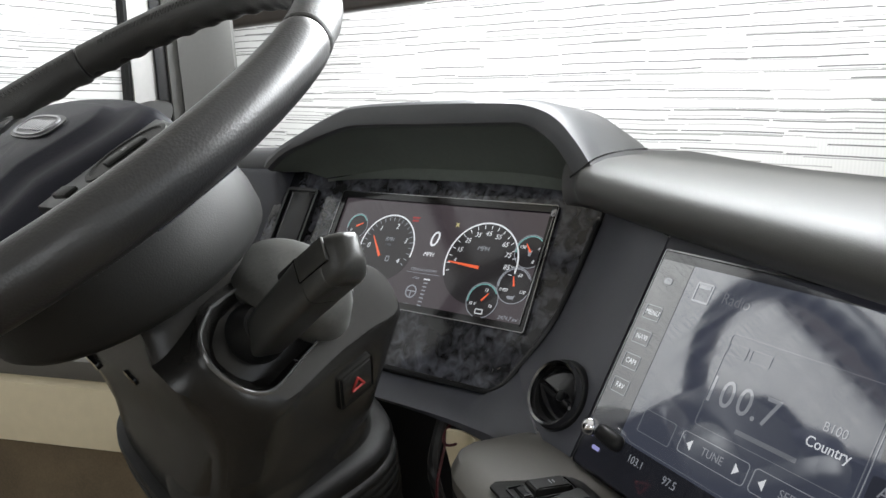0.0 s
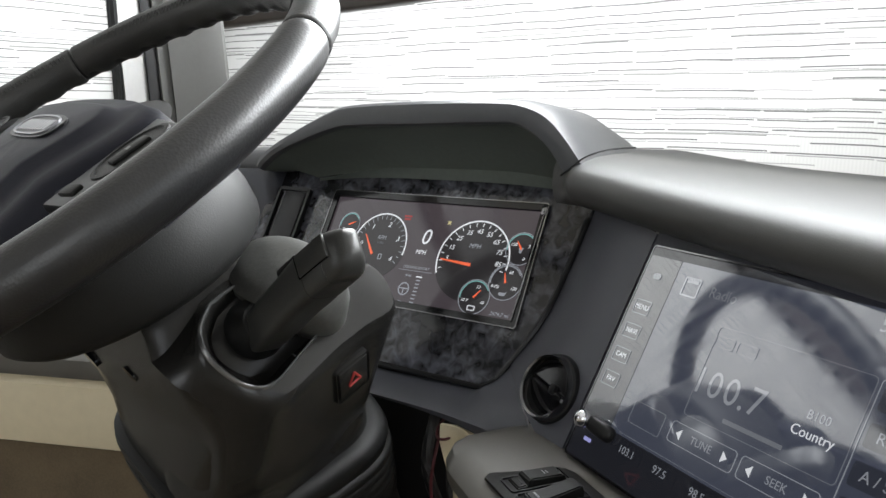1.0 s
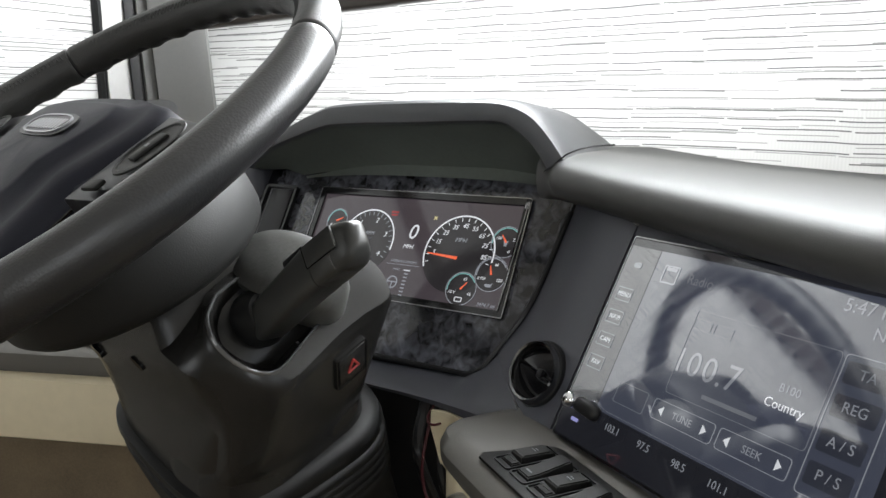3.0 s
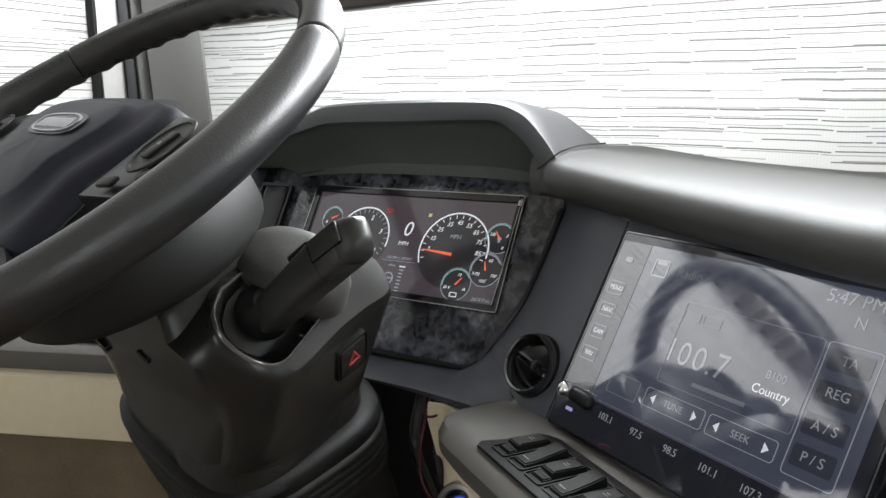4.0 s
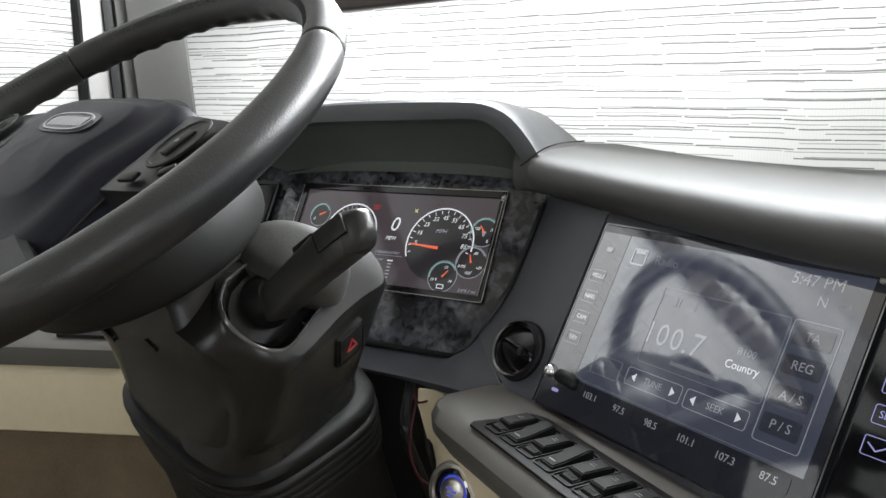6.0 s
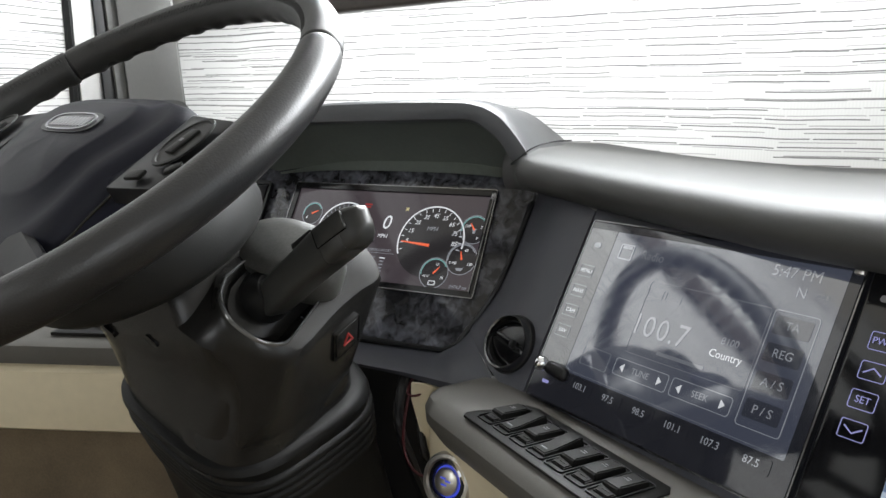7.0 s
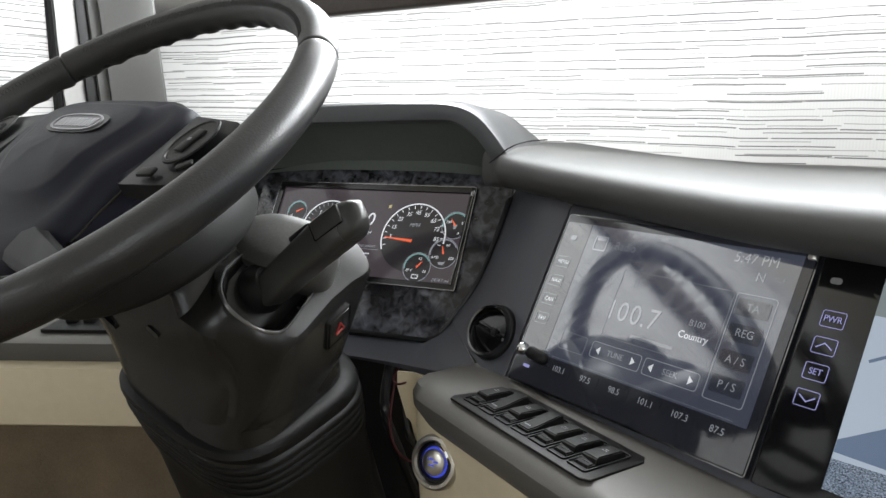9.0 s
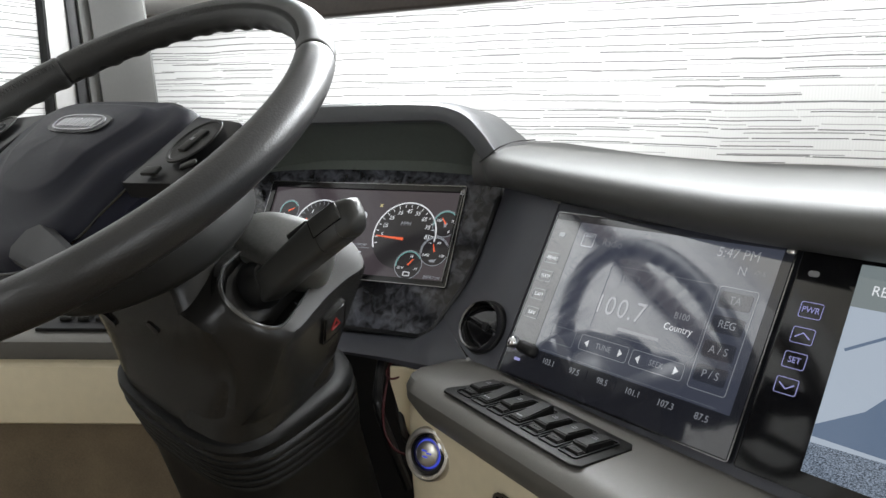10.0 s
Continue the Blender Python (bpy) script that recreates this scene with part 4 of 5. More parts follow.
part("cap", turned([(0.0135, 0.002), (0.0130, 0.0065), (0.0105, 0.0078), (0.001, 0.0072)], B, 40), NICKEL, start, "brushed nickel cap")
for dx, dy in ((-0.003, 0.003), (0.003, 0.001), (-0.001, -0.003)):
    part("sign", box((0.006, 0.0016, 0.0006), B @ pose(dx, dy, 0.0078)), BLUELED, start, "", 0)
part("pilot_light", box((0.0030, 0.0060, 0.0012), B @ pose(0.0135, 0.0115, 0.0060, 0, 0, 35), 0.0005), INK, start)
slot = thing("card_slot", "dark recessed slot in the cream panel", "slot", S @ Vector((0.085, -0.088, 0.46)))
part("recess", prism(rounded(0.070, 0.050, 0.006), -0.004, 0.0012, frame_of((0.8548, -0.5189, 0), (0, 0, 1), S @ Vector((0.115, -0.0885, 0.465)))), GLOSSBLACK, slot)
part("surround", frame_ring(0.074, 0.054, 0.008, 0.003, 0.0, 0.0024, frame_of((0.8548, -0.5189, 0), (0, 0, 1), S @ Vector((0.115, -0.0885, 0.465)))), VALANCE, slot)

# dark space under the dashboard with its loom
structure("trim_firewall", box((0.70, 0.02, 0.56), pose(-0.02, 0.10, 0.28)), SATIN, "black firewall under the dashboard", "trim")
loom = thing("wire_loom", "loose red and black wires hanging under the dashboard", "wires", (0.27, -0.14, 0.51))
for pts, mat, r in (([(0.262, -0.10, 0.535), (0.268, -0.140, 0.520), (0.285, -0.150, 0.519), (0.300, -0.12, 0.528)], REDWIRE, 0.0014),
                    ([(0.262, -0.12, 0.530), (0.268, -0.150, 0.470), (0.290, -0.165, 0.440), (0.318, -0.150, 0.425)], REDWIRE, 0.0016),
                    ([(0.275, -0.12, 0.530), (0.285, -0.140, 0.490), (0.300, -0.155, 0.455), (0.315, -0.14, 0.43)], BLACKWIRE, 0.005),
                    ([(0.245, -0.11, 0.530), (0.255, -0.140, 0.48), (0.27, -0.13, 0.42), (0.28, -0.11, 0.36)], BLACKWIRE, 0.006)):
    part("wire", tube(curve(pts, 8), r, 8), mat, loom)

# ---- driver's side console ----
K = frame_of((0.9, 0.436, 0.0), (-0.436, 0.9, 0.0), (-0.19, -0.266, 0.0))
con = thing("side_console", "grey topped cream console wrapped round the driver's left", "console", K @ Vector((0, 0.1, 0.3)), kind="structure")


def console(prof, name, mat, label=""):
    line = [(-0.20, 0.0), (-0.10, 0.0), (0.0, 0.0), (0.12, 0.0), (0.21, 0.0)]
    pts = curve([(x, y, 0) for x, y in line], 5)
    return part(name, loft([[K @ Vector((p.x, p.y + o, z)) for o, z in prof] for p in pts]), mat, con, label)


console([(0.014, 0.500), (0.004, 0.503), (0.0, 0.512), (0.0, 0.528), (0.006, 0.535), (0.09, 0.556), (0.16, 0.560), (0.16, 0.50)], "ledge", GREY, "grey moulded ledge")
console([(0.020, 0.405), (0.008, 0.412), (0.003, 0.45), (0.005, 0.492), (0.014, 0.502), (0.12, 0.502), (0.12, 0.405)], "upper_panel", CREAM, "cream padded panel")
console([(0.035, 0.404), (0.035, 0.20), (0.05, 0.0), (0.12, 0.0), (0.12, 0.404)], "kick_panel", TAN, "tan carpeted kick panel")
sp = thing("side_switch_panel", "small black switch panel on the grey side ledge", "switch panel", K @ Vector((0.05, 0.03, 0.545)))
SM = K @ pose(0.062, 0.040, 0.5470, 13.5, 0, 0)
part("plate", prism([(-0.068, -0.028), (0.085, -0.028), (0.085, 0.030), (-0.042, 0.030)], -0.002, 0.003, SM, 0.001), SATIN, sp)
for i in range(5):
    part("button", box((0.016, 0.018, 0.007), SM @ pose(-0.035 + 0.024 * i, -0.002, 0.005, -8, 0, 0), 0.002), SWITCH, sp)
    part("sign", box((0.007, 0.003, 0.0006), SM @ pose(-0.035 + 0.024 * i, 0.002, 0.0088, -8, 0, 0)), DUSTY if i in (0, 2, 4) else GREYINK, sp)

# ---- steering column ----
W = frame_of((0.98962, -0.14370, 0), (0.11939, 0.82221, 0.55653), (0.139, -0.436, 0.801))
col = thing("steering_column", "black plastic steering column with a ribbed rubber boot", "steering column", (0.165, -0.27, 0.0))


def section(u0, u1, v0, v1, s, n=88, p=4.5):
    """A rounded box across the column; its front slants back towards the lever."""
    out = []
    for x, y in superellipse((u1 - u0) / 2, (v1 - v0) / 2, n, p):
        u, v = (u0 + u1) / 2 + x, (v0 + v1) / 2 + y
        out.append(W @ Vector((u, max(v, v0 + 0.12 * max(0.0, u + 0.03)), s)))
    return out


def flat(cx, cy, hx, hy, z, n=88, p=3.6, turn=-8.0, tip=0.30):
    m = pose(cx, cy, z, 0, 0, turn)
    pts = [m @ Vector((x, y, 0)) for x, y in superellipse(hx, hy, n, p)]
    for q in pts:
        q.z += tip * (-0.68 * (q.x - cx) + 0.73 * (q.y - cy))
    return pts


rings = [section(-0.052, 0.050, -0.028, 0.050, -0.100), section(-0.064, 0.058, -0.042, 0.055, -0.120), section(-0.072, 0.070, -0.050, 0.066, -0.134), section(-0.0775, 0.076, -0.0605, 0.080, -0.152, p=5), section(-0.079, 0.084, -0.0635, 0.086, -0.160, p=5),
         section(-0.081, 0.102, -0.0665, 0.096, -0.185, p=6), section(-0.085, 0.114, -0.072, 0.100, -0.215, p=7)]
rings += [flat(0.164, -0.287, 0.0965, 0.0905, 0.560), flat(0.164, -0.280, 0.094, 0.088, 0.52)]
part("shroud", loft(rings), COLUMN, col, "glossy black column shroud")
# scooped pocket round the foot of the lever, let into the corner of the shroud
LP = frame_of((0.5606, 0.8242, -0.0801), (-0.5624, 0.4499, 0.6937), (0.2459, -0.3820, 0.6717))
LIPS = [(0.005, 0.027), (-0.001, 0.010), (0.000, -0.004), (0.006, -0.017), (0.017, -0.029), (0.028, -0.0365), (0.040, -0.039), (0.050, -0.034), (0.062, -0.020), (0.077, -0.002),
        (0.094, 0.018), (0.106, 0.040), (0.098, 0.060), (0.066, 0.062), (0.028, 0.046)]
EDGE = [(-0.003, 0.030), (-0.007, 0.010), (-0.006, -0.006), (0.000, -0.021), (0.013, -0.035), (0.027, -0.0445), (0.045, -0.048), (0.062, -0.040), (0.080, -0.023), (0.098, -0.006),
        (0.120, 0.011), (0.144, 0.030), (0.130, 0.066), (0.080, 0.076), (0.022, 0.054)]


def closed(points, z):
    return [Vector((p.x, p.y, z)) for p in curve([(x, y, 0) for x, y in points + points[:1]], 4)][:-1]


LIPC = Vector((0.050, 0.008, 0))


def sunk(k, z):
    """The pocket's outline drawn in by k and sunk by z."""
    return [LP @ (LIPC + (p - LIPC) * k + Vector((0, 0, z))) for p in closed(LIPS, 0.0)]


def foot_ring(cx, cy, hx, hy, z, p=2.9):
    """A ring round the corner of the shroud, point for point below the pocket's edge."""
    out = []
    for q in closed(EDGE, -0.005):
        d = LP @ q - Vector((0.250, -0.315, 0.65))
        a = math.atan2(d.y, d.x)
        r = (abs(math.cos(a) / hx) ** p + abs(math.sin(a) / hy) ** p) ** (-1 / p)
        out.append(Vector((cx + r * math.cos(a), cy + r * math.sin(a), z + 0.30 * (-0.68 * r * math.cos(a) + 0.73 * r * math.sin(a)))))
    return out


edge = [LP @ p for p in closed(EDGE, -0.004)]
below = [LP @ p + Vector((0, 0, -0.004)) for p in closed([(x + (x - 0.055) * 0.03, y + (y - 0.005) * 0.03) for x, y in EDGE], -0.007)]
foot = foot_ring(0.206, -0.294, 0.0575, 0.0885, 0.560)
# the flank's front lies flush with the front of the shroud
FRONT = ((-0.260, -0.098), (-0.251, -0.094), (-0.215, -0.072), (-0.185, -0.0665), (-0.160, -0.0635), (-0.152, -0.0605), (-0.134, -0.050))


def flush(ring):
    out = []
    inv = W.inverted()
    for q in ring:
        p = inv @ q
        for (s0, v0), (s1, v1) in zip(FRONT, FRONT[1:]):
            if s0 <= p.z <= s1:
                front = v0 + (v1 - v0) * (p.z - s0) / (s1 - s0) + 0.12 * max(0.0, p.x + 0.03) - 0.0006
                if p.y < 0.0 and p.x < 0.125:
                    k = min(1.0, max(0.0, (0.125 - p.x) / 0.03))
                    p.y += (front - p.y) * k
        out.append(W @ p)
    return out


part("pocket", loft([sunk(0.10, -0.030), sunk(0.60, -0.029), sunk(0.82, -0.022), sunk(0.93, -0.010), sunk(0.985, -0.002)], caps=False), COLUMN, col, "scooped black pocket")
part("pocket_lip", loft([sunk(0.985, -0.002), sunk(0.995, 0.0004), sunk(1.015, 0.0012), sunk(1.04, 0.0006), sunk(1.06, -0.0012)], caps=False), LIP, col, "shiny moulded lip")
part("pocket_flank", loft([sunk(1.06, -0.0012), edge, below, *[flush([a.lerp(b, k) for a, b in zip(below, foot)]) for k in (0.08, 0.16, 0.28, 0.42, 0.58, 0.75, 0.9)], foot, [p + Vector((0, 0, -0.03)) for p in foot]], caps=False), COLUMN, col, "smooth black flank of the column")
seam = [Vector((0.2885, -0.3385, 0.6560)), Vector((0.2925, -0.3265, 0.6475)), Vector((0.2925, -0.3160, 0.6310))]
part("flank_seam", tube(curve(seam, 5), 0.0009, 6), GLOSSBLACK, col)


# dusty housing behind the lever, the light on it partly put into its colour
def deck_ring(k, z, cv=0.058):
    return [W @ Vector((0.103 + x * k, cv + y * k, z - 0.20 * (0.023 + x * k))) for x, y in superellipse(0.054, 0.033, 44, 2.4)]


part("deck", loft([deck_ring(0.60, -0.190), deck_ring(0.88, -0.168), deck_ring(1.0, -0.150), deck_ring(0.97, -0.1435), deck_ring(0.84, -0.1395), deck_ring(0.55, -0.1370), deck_ring(0.05, -0.1360)]), DECK, col, "dusty grey-black housing behind the lever")
part("collar", turned([(0.055, -0.010), (0.072, -0.020), (0.090, -0.040), (0.104, -0.068), (0.1085, -0.088), (0.109, -0.106), (0.1075, -0.112), (0.103, -0.117), (0.092, -0.122), (0.06, -0.126)], W @ pose(0, 0.0125, 0, -6.5, 0, 0), 72), COLLAR, col, "round black collar under the wheel")
for u, v, s, sz in ((0.0262, -0.0575, -0.1650, 0.017), (-0.030, -0.0645, -0.160, 0.020)):
    m = W @ pose(u, v, s, 84, 0, 0)
    part("screw_hole", prism(rounded(sz * 0.85, 0.0090, 0.0040), -0.006, 0.0012, m @ pose(0, 0, 0, 0, 0, -50)), GLOSSBLACK, col)
# hazard switch on the flank
HZ = frame_of((0.10, 0.93, 0.36), (0.29, 0.46, 0.84), (0.2925, -0.2795, 0.6215))
part("hazard_well", frame_ring(0.036, 0.038, 0.003, 0.0008, -0.012, -0.0004, HZ), COLUMN, col)
part("hazard_button", box((0.030, 0.032, 0.006), HZ @ pose(0, 0, -0.0026), 0.0012), COLUMN, col, "black hazard button with a red triangle")
b = None
for k in range(3):
    a0, a1 = radians(90 + 120 * k), radians(210 + 120 * k)
    p, q = Vector((0.0072 * math.cos(a0), 0.0080 * math.sin(a0), 0.0010)), Vector((0.0072 * math.cos(a1), 0.0072 * math.sin(a1), 0.0006))
    b = tube([HZ @ p, HZ @ q], 0.0010, 6, bm=b)
part("hazard_triangle", b, REDMARK, col, "red triangle outline")
# bellows
rings = []
prof = [(0.96, 0.560), (1.01, 0.560), (1.07, 0.557), (1.085, 0.551), (1.05, 0.543)]
for i in range(5):
    z = 0.541 - 0.0080 * i
    k = 1.075 - 0.012 * i
    prof += [(k - 0.032, z), (k + 0.000, z - 0.0016), (k + 0.006, z - 0.0040), (k - 0.001, z - 0.0064)]
prof += [(0.985, 0.485), (0.975, 0.44), (0.955, 0.36), (0.95, 0.20), (0.96, 0.0)]
for k, z in prof:
    d = max(0, 0.56 - z)
    rings.append(flat(0.166 + 0.16 * d, -0.284 + 0.24 * d, 0.099 * k, 0.094 * k, z, tip=0.30 * min(1.0, z / 0.45)))
part("boot", loft(rings), RUBBER, col, "black ribbed rubber boot")

# lever
LEVER_BASE, LEVER_TIP = Vector((0.2737, -0.3455, 0.6853)), Vector((0.3744, -0.3653, 0.7495))
LV = frame_of(LEVER_TIP - LEVER_BASE, Vector((-0.55, 0.15, 0.80)), LEVER_BASE)
LEN = (LEVER_TIP - LEVER_BASE).length
lever = thing("column_lever", "thick dark grey multifunction lever on the steering column", "lever", LV.translation)


def lever_ring(f, h, t, dy=0.0):
    return [LV @ Vector((LEN * f, p + dy, q)) for p, q in superellipse(h * 0.92, t * 0.94, 40, 4.5)]


sec = [(-0.30, 0.0070, 0.007, -0.010), (-0.25, 0.0130, 0.012, -0.009), (-0.12, 0.0160, 0.0145, -0.008), (0.10, 0.0168, 0.0150, -0.006), (0.30, 0.0168, 0.0150, -0.004), (0.42, 0.0170, 0.0150, -0.003), (0.55, 0.0178, 0.0150, -0.002), (0.66, 0.0182, 0.0150, -0.001)]
part("arm", loft([lever_ring(f, h, t, dy) for f, h, t, dy in sec]), LEVERMAT, lever)
part("sleeve", loft([lever_ring(f, h, t, dy) for f, h, t, dy in ((0.655, 0.0168, 0.0138, -0.001), (0.665, 0.0182, 0.0150, -0.001), (0.86, 0.0176, 0.0142, -0.001), (0.87, 0.0166, 0.0134, -0.001))]), LEVERMAT, lever, "turning sleeve")
part("tip", loft([lever_ring(f, h, t, dy) for f, h, t, dy in ((0.865, 0.0168, 0.0134, -0.001), (0.875, 0.0176, 0.0141, -0.001), (0.94, 0.0164, 0.0126, -0.0012), (0.99, 0.0138, 0.0098, -0.0006), (1.025, 0.0104, 0.0066, 0.0004), (1.042, 0.0056, 0.0034, 0.001))]), LEVERMAT, lever, "flat ended push button tip")
part("panel", box((0.036, 0.0150, 0.0024), LV @ pose(LEN * 0.80, 0.0050, 0.0132, 0, 1.5, 0), 0.0010), LEVERMAT, lever, "raised panel")
part("seam", box((0.036, 0.0007, 0.0012), LV @ pose(LEN * 0.80, -0.0030, 0.0136, 0, 1.5, 0)), GLOSSBLACK, lever)
part("seam", box((0.0007, 0.0150, 0.0012), LV @ pose(LEN * 0.80 - 0.0184, 0.0050, 0.0140)), GLOSSBLACK, lever)
part("slider", box((0.030, 0.005, 0.009), LV @ pose(LEN * 0.46, 0.0150, 0.004), 0.0018), SATIN, lever)
part("skirt", turned([(0.0235, -0.024), (0.022, -0.014), (0.016, -0.006), (0.008, -0.004)], LV @ pose(-0.004, -0.002, 0) @ pose(0, 0, 0, 0, 90, 0), 28), RUBBER, lever)

# ---- steering wheel ----
wheel = thing("steering_wheel", "black leather steering wheel with finger grips and stitched seams", "steering wheel", W.translation)
RR, RT = 0.2216, 0.0163


def rim(a0, a1, n, grip=0.0, fat=1.0, ends=0.0):
    rings = []
    for i in range(n + 1):
        a = radians(a0 + (a1 - a0) * i / n)
        g = grip * (0.5 + 0.5 * math.cos(math.radians((a0 + (a1 - a0) * i / n) * 360 / 7.6)))
        e = 1 - ends * (1 if i in (0, n) else 0)
        ring = []
        for j in range(24):
            b = 2 * math.pi * j / 24
            r = RT * fat * e
            rad, h = r * math.cos(b), 1.04 * r * math.sin(b)
            dip = g * max(0.0, math.cos(b - radians(258))) ** 2
            rad -= dip * math.cos(b)
            h -= dip * math.sin(b)
            ring.append(W @ Vector(((RR + rad) * math.cos(a), (RR + rad) * math.sin(a), h)))
        rings.append(ring)
    return loft(rings)


part("grip", rim(33.8, 146.2, 330, 0.0030, 1.0, 0.06), GRIP, wheel, "black leather grip with finger scallops")
part("grip", rim(146.8, 205, 120, 0.0022, 1.0, 0.06), GRIP, wheel, "black stitched leather grip")
part("rim", rim(205.4, 393.2, 150, 0.0, 1.03, 0.06), LEATHER, wheel, "smooth black leather rim")
part("core", rim(0, 359, 120, 0.0, 0.9), SATIN, wheel)


def stitches(a0, a1, count, beta, name="stitching"):
    """Zig-zag thread over the seam of the grip."""
    def at(a, bb, r=RT * 1.0):
        a, bb = radians(a), radians(bb)
        return W @ Vector(((RR + r * math.cos(bb)) * math.cos(a), (RR + r * math.cos(bb)) * math.sin(a), r * 1.04 * math.sin(bb)))

    b = bmesh.new()
    step = (a1 - a0) / count
    for i in range(count):
        for s, e in ((-1, 0.0), (1, 0.5)):
            p, q = at(a0 + step * (i + e), beta - 10 * s), at(a0 + step * (i + e + 0.42), beta + 10 * s)
            m = (q - p).to_track_quat("X", "Z").to_matrix().to_4x4()
            m.translation = (p + q) / 2
            box(((q - p).length, 0.0008, 0.0011), m, bm=b)
    ob = part(name, b, STITCH, wheel, "grey cross stitching", 0)
    return tagged(ob, kind="stuff")


stitches(40, 140, 92, 128)
stitches(148, 200, 48, 128)


def cushion():
    """The airbag cover: a raised pad, higher at the far edge and drawn in to the driver."""
    rings = []
    shape = [(-0.118, 0.020), (-0.112, 0.048), (-0.085, 0.062), (0.0, 0.066), (0.085, 0.062), (0.112, 0.048), (0.118, 0.020), (0.100, -0.030), (0.080, -0.085), (0.050, -0.112), (0.0, -0.120), (-0.050, -0.112), (-0.080, -0.085), (-0.100, -0.030)]
    line = [(p.x, p.y) for p in curve([(x, y, 0) for x, y in shape + shape[:1]], 6)][:-1]
    for k, h in ((0.93, -0.036), (1.0, -0.028), (1.0, -0.014), (0.965, -0.005), (0.90, 0.0005)):
        rings.append([W @ Vector((x * k, y * k, h - 0.24 * max(0.0, -y * k - 0.03))) for x, y in line])
    inner = []
    for kx, ky, h in ((0.80, 0.82, 0.0018), (0.66, 0.66, 0.0040), (0.60, 0.60, 0.0088), (0.56, 0.56, 0.0098), (0.30, 0.30, 0.0112), (0.02, 0.02, 0.0116)):
        inner.append([W @ Vector((x * kx, y * ky + 0.006, h - 0.24 * max(0.0, -(y * ky) - 0.03))) for x, y in line])
    return loft(rings + inner)


part("airbag_cover", cushion(), HUB, wheel, "dark blue-black airbag cover")
part("cover_seam", tube(curve([W @ Vector(p) for p in ((0.102, -0.030, -0.014), (0.092, -0.055, -0.020), (0.080, -0.086, -0.028), (0.050, -0.113, -0.034), (0.0, -0.1215, -0.036), (-0.050, -0.113, -0.034), (-0.080, -0.086, -0.028))], 8), 0.0012, 6), GLOSSBLACK, wheel)
BD = W @ pose(0.004, 0.012, 0.0118)
badge = part("badge", prism([(x, y) for x, y in superellipse(0.0345, 0.0112, 40, 3.0)], -0.002, 0.0008, BD, 0.0004), GREYINK, wheel, "oval grey badge with a silver rim and plain raised bars")
part("badge_rim", loft([[BD @ Vector((x * k, y * m, z)) for x, y in superellipse(0.0345, 0.0112, 40, 3.0)] for k, m, z in ((1.0, 1.0, 0.0), (1.0, 1.0, 0.0018), (0.955, 0.87, 0.0018), (0.955, 0.87, 0.0))], caps=False), BADGE, badge, "silver rim")
for i in range(10):
    part("badge_bar", box((0.0042, 0.0118, 0.0010), BD @ pose(-0.0250 + 0.00555 * i, 0, 0.0012), 0.0004, 1), BADGE, badge)
part("badge_well", loft([[BD @ Vector((x * k, y * k, z)) for x, y in superellipse(0.0345, 0.0112, 40, 3.0)] for k, z in ((1.0, 0.0), (1.0, 0.0006), (1.20, 0.0006), (1.20, -0.002))], caps=False), SATIN, wheel)
part("bag_sign", box((0.010, 0.0014, 0.0005), W @ pose(0.045, 0.034, 0.0095, 0, 0, 20)), SATIN, wheel)
part("bag_sign", box((0.0014, 0.006, 0.0005), W @ pose(0.050, 0.036, 0.0095, 0, 0, 20)), SATIN, wheel)

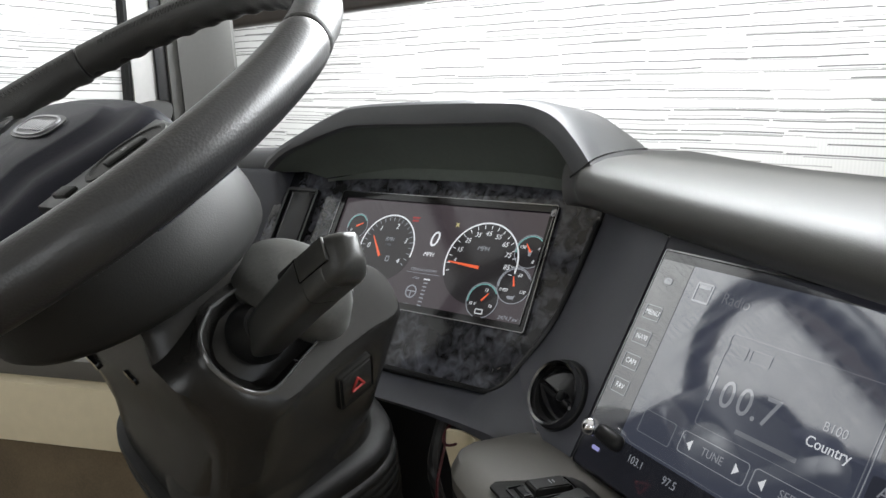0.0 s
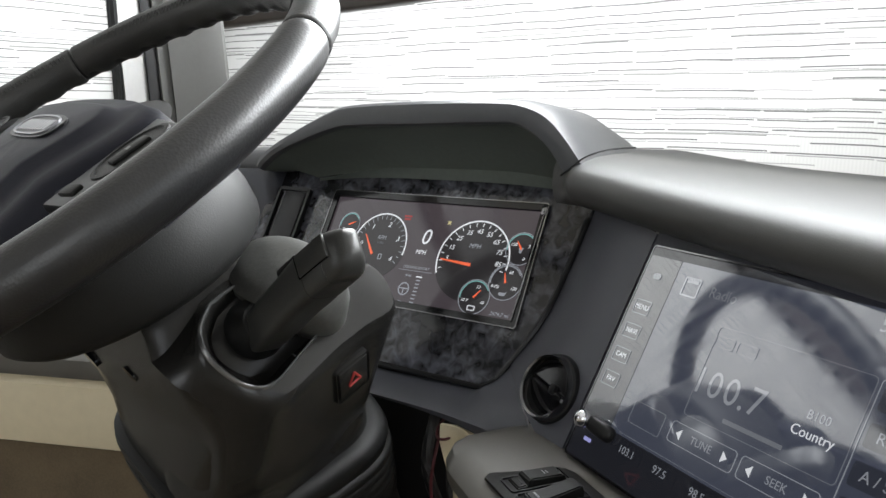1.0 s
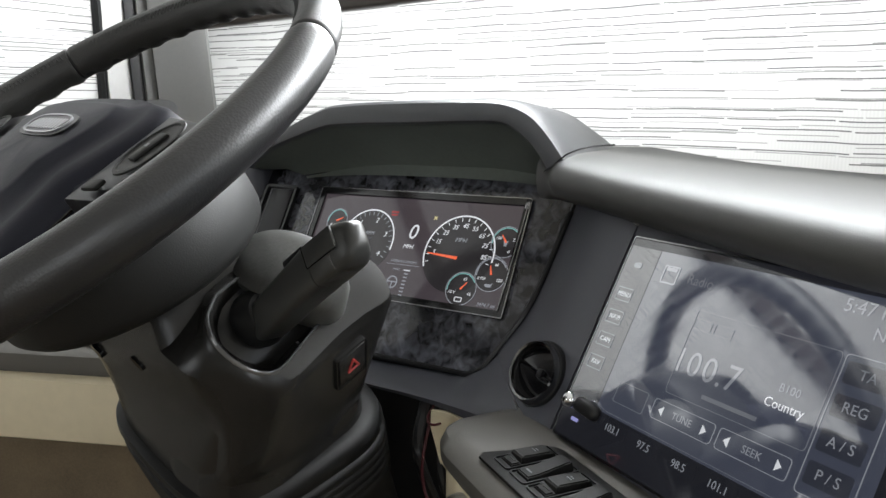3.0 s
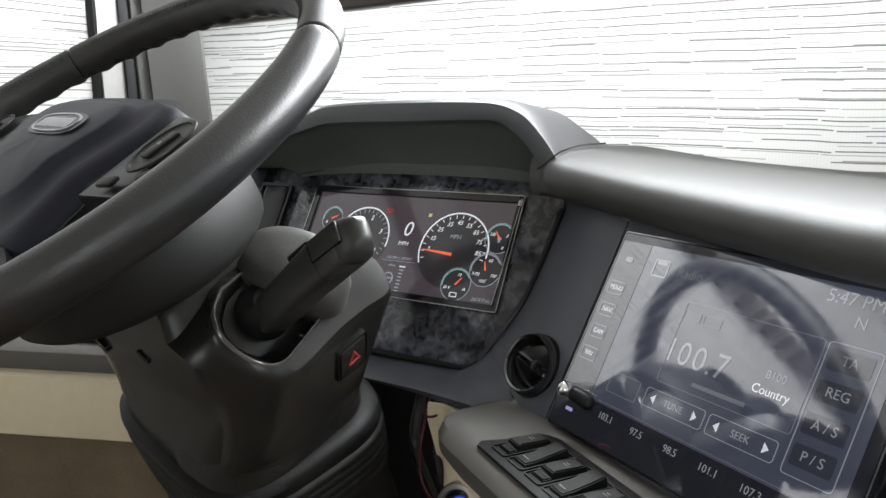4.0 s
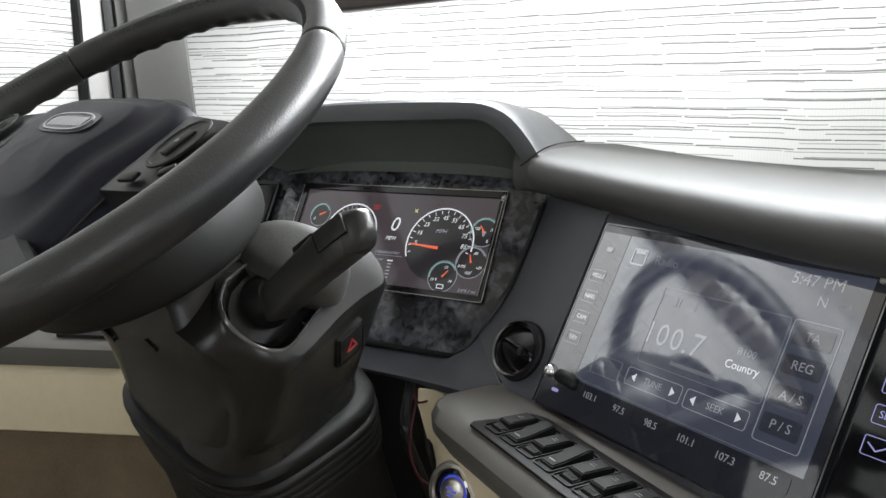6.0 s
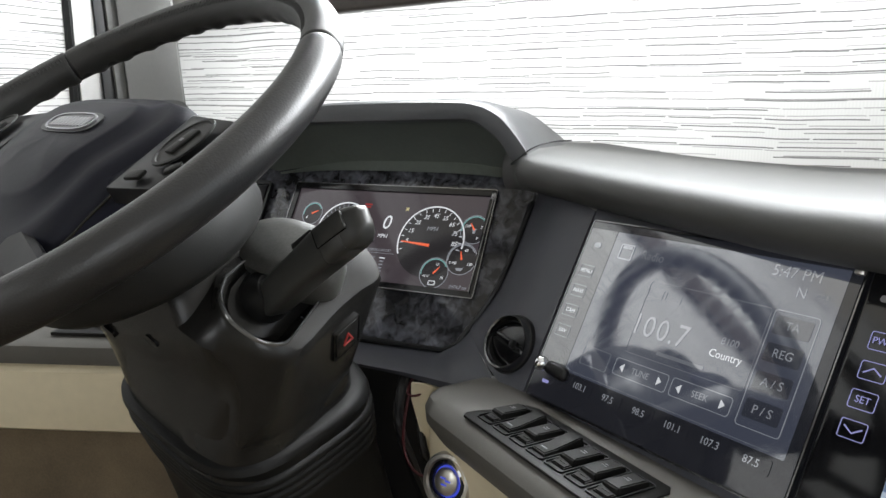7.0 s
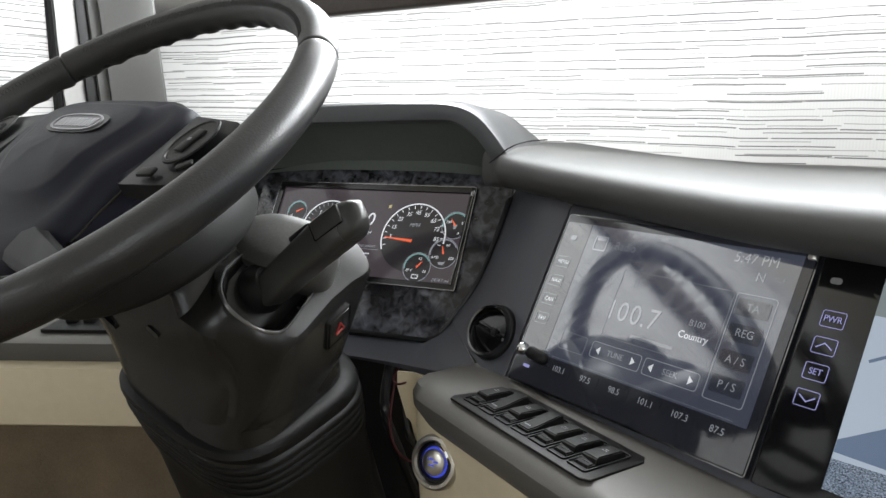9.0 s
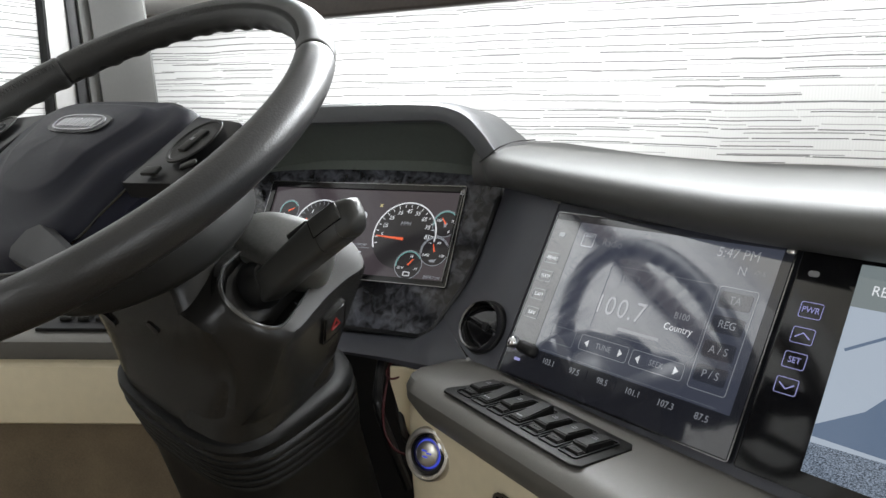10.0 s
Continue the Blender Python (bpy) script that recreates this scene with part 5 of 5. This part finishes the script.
for sgn in (-1, 1):
    # upper spokes carry the button pods
    rings = [[W @ Vector((sgn * u, v, h)) for v, h in ((v0, -0.022), (v0 - 0.002, h0 - 0.003), (v0 + 0.004, h0), (v1 - 0.004, h0), (v1 + 0.002, h0 - 0.003), (v1, -0.022))]
             for u, v0, v1, h0 in ((0.085, -0.030, 0.046, -0.006), (0.115, -0.030, 0.044, -0.006), (0.150, -0.030, 0.040, -0.007), (0.185, -0.026, 0.036, -0.008), (0.214, -0.020, 0.032, -0.009))]
    part("spoke", loft(rings), HUB, wheel)
    pod = part("button_pod", prism([(sgn * x, y) for x, y in ((0.114, -0.040), (0.165, -0.034), (0.190, -0.012), (0.178, 0.036), (0.166, 0.042), (0.114, 0.046))], -0.008, 0.006, W @ pose(0, 0, -0.0045, 0, sgn * 2, 0), 0.002), SATIN, wheel, "black button pod")
    part("rocker_ring", turned([(0.0185, 0.0), (0.0182, 0.0012), (0.0165, 0.0014), (0.0158, 0.0004), (0.0100, 0.0002)], W @ pose(sgn * 0.153, 0.008, 0.0014) @ Matrix.Diagonal((1.0, 1.45, 1, 1)), 32), SWITCH, pod)
    part("rocker_dot", box((0.010, 0.026, 0.0032), W @ pose(sgn * 0.152, 0.008, 0.0022, 0, 0, -sgn * 6), 0.0014), SWITCH, pod)
    part("rocker_mark", box((0.003, 0.003, 0.0004), W @ pose(sgn * 0.152, 0.008, 0.0040)), GREYINK, pod)
    part("key", box((0.016, 0.009, 0.0034), W @ pose(sgn * 0.140, -0.028, 0.0008, 0, 0, sgn * 8), 0.0015), SWITCH, pod)
    part("key", box((0.013, 0.007, 0.0030), W @ pose(sgn * 0.172, -0.018, 0.0008, 0, 0, sgn * 40), 0.0015), SWITCH, pod)
    # lower spokes
    rings = []
    for f in (0.0, 0.35, 0.7, 1.0):
        c = Vector((sgn * (0.042 + 0.120 * f), -0.094 - 0.030 * f, -0.016 + 0.012 * f))
        dv = Vector((sgn * 0.30, -0.95, 0)) * (0.022 - 0.008 * f)
        rings.append([W @ (c + dv * a + Vector((0, 0, h))) for a, h in ((-1, -0.009), (-1, -0.002), (-0.7, 0.002), (0.7, 0.002), (1, -0.002), (1, -0.009))])
    part("lower_spoke", loft(rings), SILVER, wheel, "silver painted lower spoke")
part("hub_back", turned([(0.06, -0.034), (0.085, -0.030), (0.095, -0.022), (0.06, -0.018)], W, 40), SATIN, wheel)
